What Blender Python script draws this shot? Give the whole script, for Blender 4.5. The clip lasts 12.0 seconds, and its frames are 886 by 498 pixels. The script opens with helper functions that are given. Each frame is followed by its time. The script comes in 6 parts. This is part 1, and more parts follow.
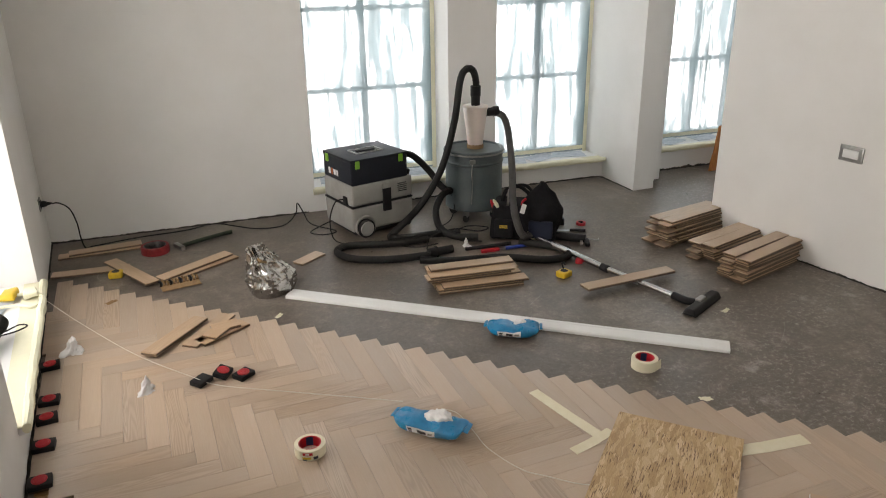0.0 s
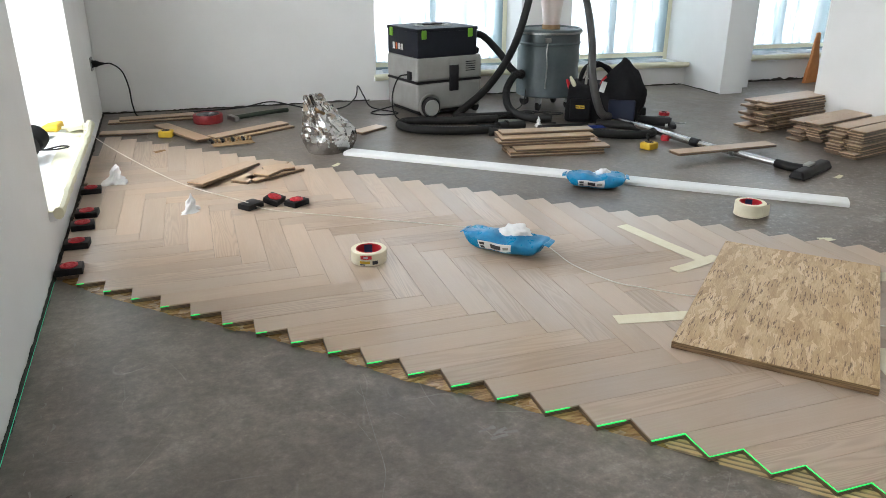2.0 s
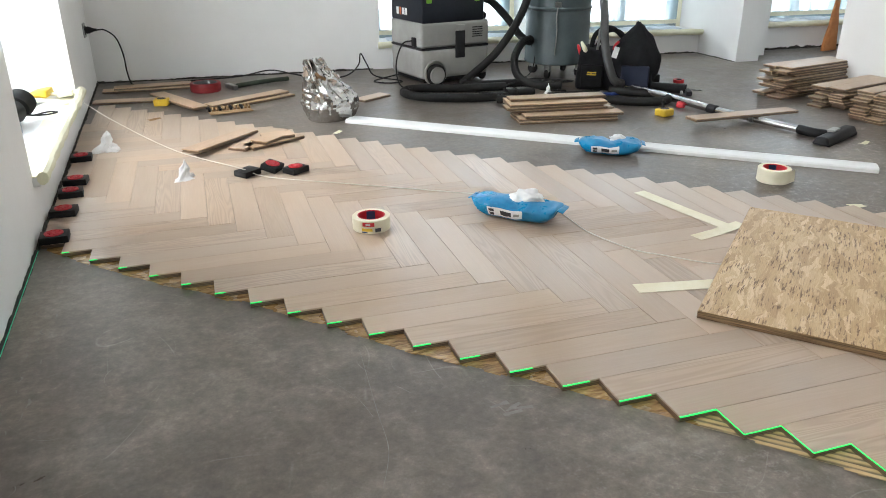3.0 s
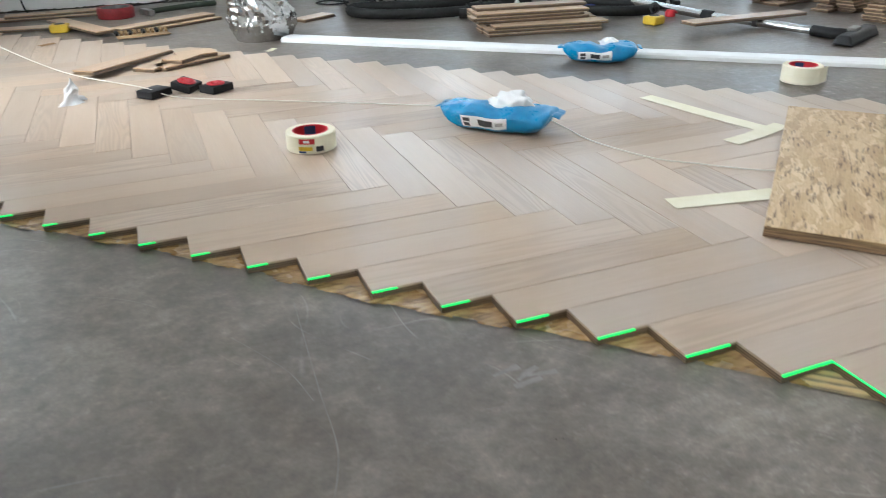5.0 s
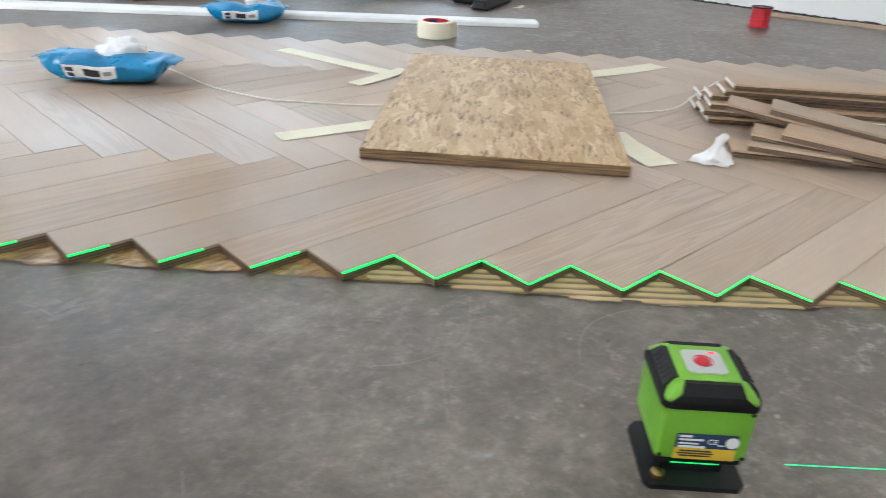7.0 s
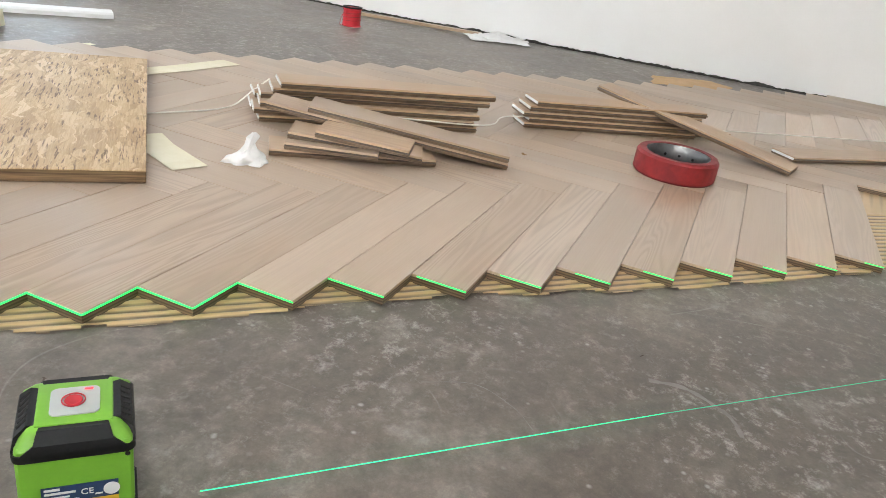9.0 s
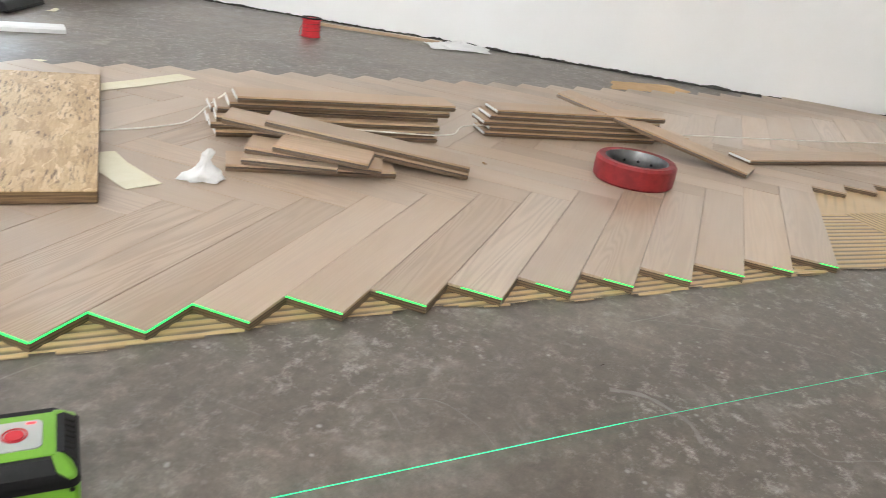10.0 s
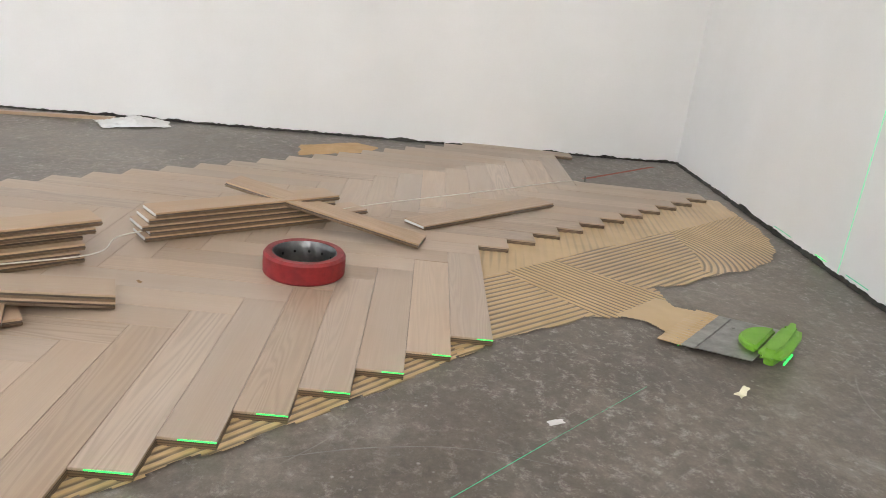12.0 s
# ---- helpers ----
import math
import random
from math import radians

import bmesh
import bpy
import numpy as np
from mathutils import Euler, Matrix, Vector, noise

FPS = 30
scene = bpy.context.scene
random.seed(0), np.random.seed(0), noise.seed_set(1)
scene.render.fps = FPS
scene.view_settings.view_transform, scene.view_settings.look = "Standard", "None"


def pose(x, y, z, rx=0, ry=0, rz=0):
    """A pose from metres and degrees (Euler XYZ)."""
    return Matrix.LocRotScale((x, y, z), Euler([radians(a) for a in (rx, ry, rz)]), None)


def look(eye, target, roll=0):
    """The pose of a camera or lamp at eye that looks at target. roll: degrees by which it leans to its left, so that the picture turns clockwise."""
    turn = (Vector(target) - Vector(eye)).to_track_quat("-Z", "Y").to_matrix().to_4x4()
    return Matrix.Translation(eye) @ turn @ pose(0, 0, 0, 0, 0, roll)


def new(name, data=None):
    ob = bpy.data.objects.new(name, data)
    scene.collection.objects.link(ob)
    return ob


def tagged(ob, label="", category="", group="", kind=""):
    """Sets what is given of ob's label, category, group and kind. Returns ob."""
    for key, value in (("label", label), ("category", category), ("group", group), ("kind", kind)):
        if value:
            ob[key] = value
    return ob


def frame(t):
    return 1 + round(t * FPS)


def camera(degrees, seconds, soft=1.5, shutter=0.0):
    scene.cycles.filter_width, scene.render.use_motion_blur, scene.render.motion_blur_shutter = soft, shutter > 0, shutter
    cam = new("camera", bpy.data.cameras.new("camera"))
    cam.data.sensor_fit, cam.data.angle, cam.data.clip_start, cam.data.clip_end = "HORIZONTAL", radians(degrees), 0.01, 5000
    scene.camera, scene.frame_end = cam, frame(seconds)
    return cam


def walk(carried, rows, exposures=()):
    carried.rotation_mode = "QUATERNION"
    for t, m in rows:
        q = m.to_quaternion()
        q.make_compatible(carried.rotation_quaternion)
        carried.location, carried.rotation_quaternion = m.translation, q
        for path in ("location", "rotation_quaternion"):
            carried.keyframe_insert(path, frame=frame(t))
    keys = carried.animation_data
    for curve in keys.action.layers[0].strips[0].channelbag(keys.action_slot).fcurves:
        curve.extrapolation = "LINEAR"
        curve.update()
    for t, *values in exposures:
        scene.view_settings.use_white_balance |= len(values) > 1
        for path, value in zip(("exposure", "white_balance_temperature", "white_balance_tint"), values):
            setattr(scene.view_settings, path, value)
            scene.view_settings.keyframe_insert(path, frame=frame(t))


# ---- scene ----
cam = camera(61.6, 12.0, soft=0.85, shutter=0.3)
PATH = [
    (0, (-0.493, -1.408, 1.692), (0.216, 0.313, 0.96), -0.8),
    (0.5, (-0.516, -1.314, 1.533), (0.183, 0.379, 0.731), -0.1),
    (1, (-0.554, -1.236, 1.251), (0.092, 0.437, 0.367), 0.2),
    (1.5, (-0.564, -1.268, 0.988), (0.054, 0.466, 0.209), 0.4),
    (2, (-0.555, -1.299, 0.936), (0.027, 0.464, 0.192), 0),
    (2.5, (-0.551, -1.283, 0.89), (0.021, 0.479, 0.137), -0.6),
    (2.7, (-0.543, -1.26, 0.868), (0.022, 0.5, 0.104), -0.5),
    (4.3, (-0.438, -0.766, 0.761), (0.123, 0.906, -0.181), 1),
    (4.5, (-0.429, -0.746, 0.71), (0.137, 0.922, -0.238), 0.1),
    (5, (-0.409, -0.78, 0.563), (0.239, 0.89, -0.326), -1.3),
    (5.5, (-0.346, -0.846, 0.476), (0.494, 0.75, -0.389), 0.1),
    (6, (-0.281, -0.867, 0.451), (0.742, 0.619, -0.412), 1.4),
    (6.5, (-0.255, -0.877, 0.443), (0.863, 0.527, -0.44), 1.7),
    (7, (-0.22, -0.898, 0.446), (1.018, 0.403, -0.444), 2.8),
    (7.5, (-0.138, -0.96, 0.444), (1.326, 0.086, -0.43), 6.6),
    (7.7, (-0.111, -0.981, 0.451), (1.427, -0.042, -0.411), 7.8),
    (9.3, (-0.025, -1.059, 0.457), (1.699, -0.454, -0.357), 8.7),
    (9.5, (-0.027, -1.056, 0.454), (1.699, -0.449, -0.354), 8.4),
    (10, (-0.014, -1.065, 0.465), (1.74, -0.518, -0.325), 8.4),
    (10.5, (0.039, -1.119, 0.487), (1.864, -0.801, -0.261), 8.9),
    (10.7, (0.058, -1.136, 0.495), (1.91, -0.91, -0.226), 8.9),
    (11, (0.083, -1.152, 0.53), (1.951, -1.036, -0.175), 8.8),
    (11.5, (0.099, -1.18, 0.589), (1.985, -1.181, -0.077), 7.7),
    (12, (0.102, -1.195, 0.607), (1.996, -1.274, -0.031), 6.6),
]
walk(cam, [(t, look(eye, target, roll)) for t, eye, target, roll in PATH], [(0.0, -0.8, 7500, 21), (1.0, -0.4, 6950, 19), (1.5, -0.35, 6500, 15), (2.5, -0.15, 6550, 16), (4.5, 0.06, 6350, 13), (5.5, 0.0, 6050, 15), (6.0, 0.04, 6050, 16), (7.0, 0.04, 6200, 16), (7.5, 0.1, 6450, 17), (9.5, 0.28, 6600, 17), (10.5, 0.25, 6650, 18), (12.0, 0.13, 6750, 19)])

# ---- light ----
world = bpy.data.worlds.new("sky")
scene.world = world
world.use_nodes = True
_n = world.node_tree.nodes
_sky = _n.new("ShaderNodeTexSky")
_sky.sky_type, _sky.sun_disc = "NISHITA", False
_sky.sun_elevation, _sky.sun_rotation = radians(40), radians(150)
_n["Background"].inputs["Strength"].default_value = 0.12
world.node_tree.links.new(_sky.outputs[0], _n["Background"].inputs["Color"])


def window_light(name, at, towards, width, height, watts, color=(1.0, 0.945, 0.955)):
    """The sky's light in a window's opening."""
    lamp = bpy.data.lights.new(name, "AREA")
    lamp.shape, lamp.size, lamp.size_y, lamp.energy, lamp.color = "RECTANGLE", width, height, watts, color
    ob = new(name, lamp)
    ob.matrix_world = look(at, towards)
    return ob


SKY = (0.915, 0.945, 1.0)
window_light("skylight", (1.12, 4.17, 1.35), (1.0, 0.0, 1.25), 1.1, 2.4, 60, SKY)
window_light("skylight", (2.50, 4.12, 1.35), (2.3, 0.0, 1.25), 1.1, 2.4, 60, SKY)
window_light("skylight", (4.00, 4.12, 1.35), (3.9, 0.0, 1.25), 1.3, 2.4, 60, SKY)
window_light("skylight", (-1.72, 2.02, 1.35), (2.0, 1.9, 1.2), 1.5, 2.3, 162, (1.0, 0.945, 0.94))
# fill light for an added window, out of view in the west wall
window_light("skylight", (-1.66, -1.05, 1.68), (2.2, -1.5, 1.2), 1.5, 1.7, 88, (1.0, 0.925, 0.87))

# ---- materials ----


class Nodes:
    """A material's node tree, with short ways to add to it."""

    def __init__(self, name):
        self.mat = bpy.data.materials.new(name)
        self.mat.use_nodes = True
        self.tree = self.mat.node_tree
        self.bsdf = self.tree.nodes["Principled BSDF"]

    def add(self, kind, **inputs):
        n = self.tree.nodes.new("ShaderNode" + kind)
        for k, v in inputs.items():
            self.put(n, k.replace("_", " "), v)
        return n

    def put(self, n, key, v):
        sock = n.inputs[int(key[1:])] if key[0] == "i" and key[1:].isdigit() else n.inputs[key]
        if isinstance(v, bpy.types.NodeSocket):
            self.tree.links.new(v, sock)
        else:
            sock.default_value = v

    def set(self, **inputs):
        for k, v in inputs.items():
            self.put(self.bsdf, k.replace("_", " "), v)

    def coords(self, scale=(1, 1, 1), shift=None, turn=0.0):
        m = self.add("Mapping", Scale=scale, Rotation=(0, 0, turn), Vector=self.add("TexCoord").outputs["Object"])
        if shift is not None:
            self.put(m, "Location", shift)
        return m.outputs[0]

    def noise(self, vector, scale, detail=4, rough=0.5, distort=0.0):
        return self.add("TexNoise", Vector=vector, Scale=scale, Detail=detail, Roughness=rough, Distortion=distort).outputs[0]

    def ramp(self, fac, *stops):
        r = self.add("ValToRGB", Fac=fac)
        while len(r.color_ramp.elements) < len(stops):
            r.color_ramp.elements.new(0.5)
        for e, (p, c) in zip(r.color_ramp.elements, stops):
            e.position, e.color = p, (*c, 1) if len(c) == 3 else c
        return r.outputs[0]

    def grey(self, fac, lo, hi, a=0.0, b=1.0):
        return self.add("MapRange", Value=fac, From_Min=lo, From_Max=hi, To_Min=a, To_Max=b).outputs[0]

    def mix(self, fac, a, b, mode="MIX"):
        m = self.tree.nodes.new("ShaderNodeMix")
        m.data_type, m.blend_type = "RGBA", mode
        for i, v in ((0, fac), (6, a), (7, b)):
            if isinstance(v, bpy.types.NodeSocket):
                self.tree.links.new(v, m.inputs[i])
            else:
                m.inputs[i].default_value = (*v, 1) if isinstance(v, tuple) and len(v) == 3 else v
        return m.outputs[2]

    def math(self, op, a, b=0.0):
        m = self.tree.nodes.new("ShaderNodeMath")
        m.operation = op
        for i, v in enumerate((a, b)):
            if isinstance(v, bpy.types.NodeSocket):
                self.tree.links.new(v, m.inputs[i])
            else:
                m.inputs[i].default_value = v
        return m.outputs[0]

    def bump(self, height, strength=0.3, distance=0.002):
        self.set(Normal=self.add("Bump", Height=height, Strength=strength, Distance=distance).outputs[0])


def surface(name, a, b=None, rough=0.6, metal=0.0, scale=12.0, bump=0.15, grain=60.0, rough_b=None, **more):
    """A surface whose colour wanders from a to b, with a fine relief."""
    n = Nodes(name)
    co = n.coords()
    big = n.noise(co, scale, 5, 0.6)
    fine = n.noise(co, grain, 3, 0.6)
    b = b or tuple(0.8 * c for c in a)
    n.set(Base_Color=n.mix(n.grey(n.math("ADD", n.math("MULTIPLY", big, 0.75), n.math("MULTIPLY", fine, 0.25)), 0.36, 0.64), a, b), Metallic=metal)
    n.set(Roughness=n.grey(big, 0.3, 0.7, rough, rough_b if rough_b is not None else min(1.0, rough + 0.12)))
    for k, v in more.items():
        n.put(n.bsdf, k.replace("_", " "), v)
    if bump:
        n.bump(n.math("ADD", n.math("MULTIPLY", big, 0.5), fine), bump, 0.002)
    return n.mat


def oak(name, light, dark, layers=True, gloss=0.30):
    """Pale matt-lacquered oak with the grain along x; the sides show the plywood under the wear layer, darkened for the
    shade in grooves and stacks.
    """
    n = Nodes(name)
    rnd = n.add("ObjectInfo").outputs["Random"]
    shift = n.add("CombineXYZ", X=n.math("MULTIPLY", rnd, 37.0), Y=n.math("MULTIPLY", rnd, 91.0), Z=0.0).outputs[0]
    pick = n.math("FRACT", n.math("MULTIPLY", rnd, 5.71))
    broad = n.noise(n.coords((0.75, 11.0, 4.0), shift), 1.7, 2, 0.4, 0.5)
    rings = n.math("ABSOLUTE", n.math("SINE", n.math("MULTIPLY", broad, 44.0)))
    fine = n.noise(n.coords((3.0, 170.0, 60.0), shift), 3.0, 4, 0.65)
    cloud = n.noise(n.coords((1.2, 9.0, 2.0), shift), 2.4, 3)
    figure = n.math("MULTIPLY", n.math("POWER", rings, 2.5), n.grey(pick, 0.45, 1.0, 0.07, 0.58))
    grain = n.math("ADD", figure, n.math("MULTIPLY", fine, 0.62))
    col = n.mix(n.grey(grain, 0.18, 1.0), light, dark)
    col = n.mix(n.grey(cloud, 0.35, 0.7, 0.0, 0.4), col, tuple(0.5 * (p + q) * k for p, q, k in zip(light, dark, (1.06, 0.98, 0.9))))
    tone = n.add("HueSaturation", Color=col)
    n.put(tone, "Value", n.grey(rnd, 0, 1, 0.88, 1.12))
    n.put(tone, "Saturation", n.grey(n.math("FRACT", n.math("MULTIPLY", rnd, 7.13)), 0, 1, 0.92, 1.10))
    col = tone.outputs[0]
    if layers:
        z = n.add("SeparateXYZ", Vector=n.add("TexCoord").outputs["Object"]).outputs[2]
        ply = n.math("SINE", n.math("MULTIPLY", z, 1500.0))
        # ply browns, with shade between stacked planks mixed into them
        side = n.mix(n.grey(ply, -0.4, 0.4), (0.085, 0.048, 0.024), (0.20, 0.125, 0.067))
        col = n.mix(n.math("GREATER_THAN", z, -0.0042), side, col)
    way = n.add("VectorTransform", Vector=(0.0, 1.0, 0.0))
    way.vector_type, way.convert_from, way.convert_to = "VECTOR", "OBJECT", "WORLD"
    n.set(Base_Color=col, Roughness=n.grey(cloud, 0.3, 0.7, gloss, gloss + 0.05), Anisotropic=1.0, Tangent=way.outputs[0], Specular_IOR_Level=1.0)
    n.bump(fine, 0.03, 0.0005)
    return n.mat


def concrete():
    """Levelled, dusty concrete with cloudy tones, pale worn patches, spots and scratches."""
    n = Nodes("concrete")
    co = n.coords()
    cloud = n.noise(co, 1.3, 6, 0.62, 0.4)
    mott = n.noise(co, 9.0, 7, 0.7, 0.3)
    fine = n.noise(co, 140.0, 4, 0.6)
    col = n.ramp(n.math("ADD", n.math("MULTIPLY", cloud, 0.55), n.math("MULTIPLY", mott, 0.45)), (0.34, (0.092, 0.072, 0.057)), (0.5, (0.148, 0.120, 0.098)), (0.66, (0.28, 0.238, 0.20)))
    # pale scuffs: torn flecks gathered in loose fields
    place = n.add("SeparateXYZ", Vector=co)
    east = n.grey(n.math("SUBTRACT", place.outputs[0], n.math("MULTIPLY", place.outputs[1], 0.8)), 0.1, 1.2, 0.15, 1.0)
    field = n.math("MULTIPLY", n.grey(n.noise(co, 1.7, 3, 0.55), 0.36, 0.56), east)
    flecks = n.grey(n.noise(co, 38.0, 7, 0.8, 0.15), 0.52, 0.68)
    col = n.mix(n.math("MULTIPLY", n.math("MULTIPLY", flecks, field), 0.74), col, (0.50, 0.465, 0.42))
    blots = n.math("MULTIPLY", n.grey(n.noise(co, 9.0, 6, 0.72, 0.2), 0.54, 0.72), n.grey(n.noise(co, 3.1, 2), 0.44, 0.6))
    col = n.mix(n.math("MULTIPLY", n.math("MULTIPLY", blots, east), 0.62), col, (0.40, 0.37, 0.335))
    spots = n.add("TexVoronoi", Vector=co, Scale=48.0, Randomness=1.0)
    dot = n.math("MULTIPLY", n.grey(spots.outputs["Distance"], 0.17, 0.07), n.grey(n.noise(co, 11.0, 3), 0.5, 0.58))
    col = n.mix(n.math("MULTIPLY", n.math("MULTIPLY", dot, east), 0.6), col, (0.48, 0.46, 0.43))
    # hairline scratches in wide arcs
    for k, sc in enumerate((1.15, 1.9, 2.7)):
        line = n.noise(n.coords((1, 1, 1), (3.7 * k, 1.9 * k, 0.0), 0.8 * k), sc, 1, 0.3, 0.4)
        thin = n.grey(n.math("ABSOLUTE", n.math("SUBTRACT", n.math("FRACT", n.math("MULTIPLY", line, 5.0)), 0.5)), 0.007, 0.0)
        scr = n.math("MULTIPLY", thin, n.grey(n.noise(co, 4.3 + k, 3), 0.53, 0.6))
        col = n.mix(n.math("MULTIPLY", scr, 0.24), col, (0.5, 0.48, 0.45))
    dark = n.grey(n.noise(n.coords((1, 1, 1), (9.0, 4.0, 0.0)), 4.4, 5, 0.6, 0.8), 0.6, 0.74)
    col = n.mix(n.math("MULTIPLY", dark, 0.4), col, (0.075, 0.062, 0.052))
    gritty = n.noise(co, 46.0, 9, 0.82)
    col = n.mix(1.0, col, n.ramp(gritty, (0.28, (0.6, 0.6, 0.6)), (0.5, (0.95, 0.95, 0.95)), (0.6, (1.15, 1.15, 1.15)), (0.7, (1.7, 1.7, 1.7))), "MULTIPLY")
    n.set(Base_Color=col, Roughness=n.grey(mott, 0.3, 0.7, 0.27, 0.5), Specular_IOR_Level=0.5)
    n.bump(n.math("ADD", n.math("MULTIPLY", mott, 0.7), n.math("MULTIPLY", fine, 0.4)), 0.25, 0.002)
    return n.mat


def osb():
    """Pressed wood flakes lying every way, with dark slivers and specks."""
    n = Nodes("strand_board")
    co = n.coords()
    wob = n.add("TexNoise", Vector=co, Scale=16.0, Detail=3.0).outputs["Color"]
    col = None
    for k, turn in enumerate((0.15, 0.75, 1.4, 2.0, 2.7, 0.45)):
        m = n.add("Mapping", Vector=n.mix(0.05, n.add("TexCoord").outputs["Object"], wob), Scale=(13, 76, 1), Rotation=(0, 0, turn), Location=(k * 3.1, k * 1.7, 0)).outputs[0]
        v = n.add("TexVoronoi", Vector=m, Scale=1.0)
        sep = n.add("SeparateColor", Color=v.outputs["Color"])
        flake = n.ramp(sep.outputs[0], (0.0, (0.42, 0.262, 0.125)), (0.4, (0.53, 0.35, 0.175)), (0.75, (0.59, 0.41, 0.225)), (1.0, (0.70, 0.52, 0.32)))
        grain = n.noise(n.coords((9, 190, 1), None, turn), 2.0, 4, 0.7)
        flake = n.mix(n.grey(grain, 0.5, 0.72, 0.0, 0.6), flake, (0.34, 0.20, 0.09))
        flake = n.mix(n.grey(grain, 0.5, 0.3, 0.0, 0.35), flake, (0.74, 0.58, 0.38))
        col = flake if col is None else n.mix(n.grey(sep.outputs[1], 0.54, 0.57), col, flake)
    patch = n.noise(co, 7.0, 3)
    col = n.mix(n.grey(patch, 0.45, 0.65, 0.0, 0.15), col, (0.56, 0.39, 0.22))
    for turn, sc in ((0.35, (16, 170, 1)), (1.3, (20, 160, 1)), (2.4, (18, 180, 1))):
        dark = n.math("MULTIPLY", n.grey(n.noise(n.coords(sc, None, turn), 1.0, 2, 0.5, 0.3), 0.615, 0.665), n.grey(n.noise(co, 12.0, 3), 0.44, 0.54))
        col = n.mix(n.math("MULTIPLY", dark, 0.85), col, (0.13, 0.065, 0.028))
    side = n.add("SeparateXYZ", Vector=n.add("TexCoord").outputs["Normal"]).outputs[2]
    layer = n.noise(n.coords((12, 12, 420)), 1.0, 4)
    col = n.mix(n.math("LESS_THAN", side, 0.5), col, n.ramp(layer, (0.35, (0.11, 0.065, 0.032)), (0.65, (0.30, 0.19, 0.095))))
    n.set(Base_Color=col, Roughness=0.5)
    n.bump(n.math("ADD", n.noise(co, 60, 5), n.noise(co, 15, 3)), 0.35, 0.002)
    return n.mat


def film_sheet():
    """Thin dust sheet, milky where it is creased, that lets the daylight through."""
    n = Nodes("dust_sheet")
    co = n.coords()
    crease = n.noise(n.coords((7, 7, 1.3)), 1.3, 4, 0.6, 0.8)
    out = n.tree.nodes["Material Output"]
    fold = n.noise(n.coords((5.0, 5.0, 0.8)), 2.2, 5, 0.6, 1.0)
    clear = n.add("BsdfTransparent", Color=(0.86, 0.91, 0.92, 1))
    dull = n.add("BsdfTransparent", Color=(0.20, 0.28, 0.29, 1))
    milk = n.add("BsdfTranslucent", Color=(0.24, 0.33, 0.35, 1))
    gloss = n.add("BsdfGlossy", Color=(0.8, 0.85, 0.85, 1), Roughness=0.35)
    veil = n.add("BsdfTranslucent", Color=(0.56, 0.69, 0.72, 1))
    clear = n.add("MixShader", Fac=0.34, i1=clear.outputs[0], i2=veil.outputs[0])
    c = n.add("MixShader", Fac=0.8, i1=dull.outputs[0], i2=milk.outputs[0])
    a = n.add("MixShader", Fac=n.math("MAXIMUM", n.grey(fold, 0.42, 0.58, 0.0, 0.95), n.grey(crease, 0.6, 0.75, 0.0, 0.6)), i1=clear.outputs[0], i2=c.outputs[0])
    b = n.add("MixShader", Fac=0.06, i1=a.outputs[0], i2=gloss.outputs[0])
    n.tree.links.new(b.outputs[0], out.inputs[0])
    return n.mat


def glowing(name, color, strength):
    n = Nodes(name)
    n.set(Base_Color=(*color, 1), Emission_Color=(*color, 1), Emission_Strength=strength)
    return n.mat


PAINT = surface("white_wall_paint", (0.87, 0.86, 0.84), (0.82, 0.81, 0.785), 0.75, scale=2.2, bump=0.1, grain=180)
CEIL = surface("ceiling_paint", (0.82, 0.82, 0.8), (0.79, 0.79, 0.77), 0.85, scale=2, bump=0.05, grain=90)
CONCRETE = concrete()
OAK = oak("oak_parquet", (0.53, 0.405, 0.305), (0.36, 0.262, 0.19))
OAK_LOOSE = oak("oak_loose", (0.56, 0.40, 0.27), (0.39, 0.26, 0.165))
OSB = osb()
FILM = film_sheet()
TAPE = surface("masking_tape", (0.82, 0.765, 0.60), (0.77, 0.71, 0.53), 0.6, scale=30, bump=0.15, grain=250)
CREPE = surface("yellow_masking", (0.80, 0.77, 0.58), (0.76, 0.73, 0.56), 0.65, scale=14, bump=0.3, grain=120)
FRAME = surface("window_paint", (0.72, 0.78, 0.8), (0.66, 0.73, 0.76), 0.4, scale=9, bump=0.05)
GAP = surface("dark_edge_foam", (0.02, 0.02, 0.018), (0.07, 0.065, 0.055), 0.9, scale=40, bump=0.5)
BLACK = surface("black_plastic", (0.009, 0.009, 0.010), (0.018, 0.018, 0.019), 0.45, scale=20, bump=0.08, grain=300, Specular_IOR_Level=0.28)
RUBBER = surface("black_rubber", (0.014, 0.014, 0.014), (0.028, 0.027, 0.026), 0.62, scale=20, bump=0.1, Specular_IOR_Level=0.28)
HOSE = surface("grey_hose", (0.010, 0.010, 0.010), (0.018, 0.018, 0.017), 0.5, scale=15, bump=0.15, Specular_IOR_Level=0.28)
GREYPL = surface("grey_plastic", (0.34, 0.335, 0.315), (0.29, 0.285, 0.265), 0.45, scale=9, bump=0.06, grain=300)
NAVY = surface("navy_plastic", (0.010, 0.012, 0.018), (0.016, 0.019, 0.028), 0.5, scale=12, bump=0.05, Specular_IOR_Level=0.28)
LIME = surface("lime_plastic", (0.19, 0.46, 0.035), (0.16, 0.40, 0.03), 0.4, scale=14, bump=0.05, grain=300)
RED = surface("red_plastic", (0.62, 0.02, 0.03), (0.5, 0.015, 0.025), 0.38, scale=14, bump=0.08)
REDTYRE = surface("red_polyurethane", (0.30, 0.014, 0.016), (0.20, 0.010, 0.012), 0.42, scale=30, bump=0.12)
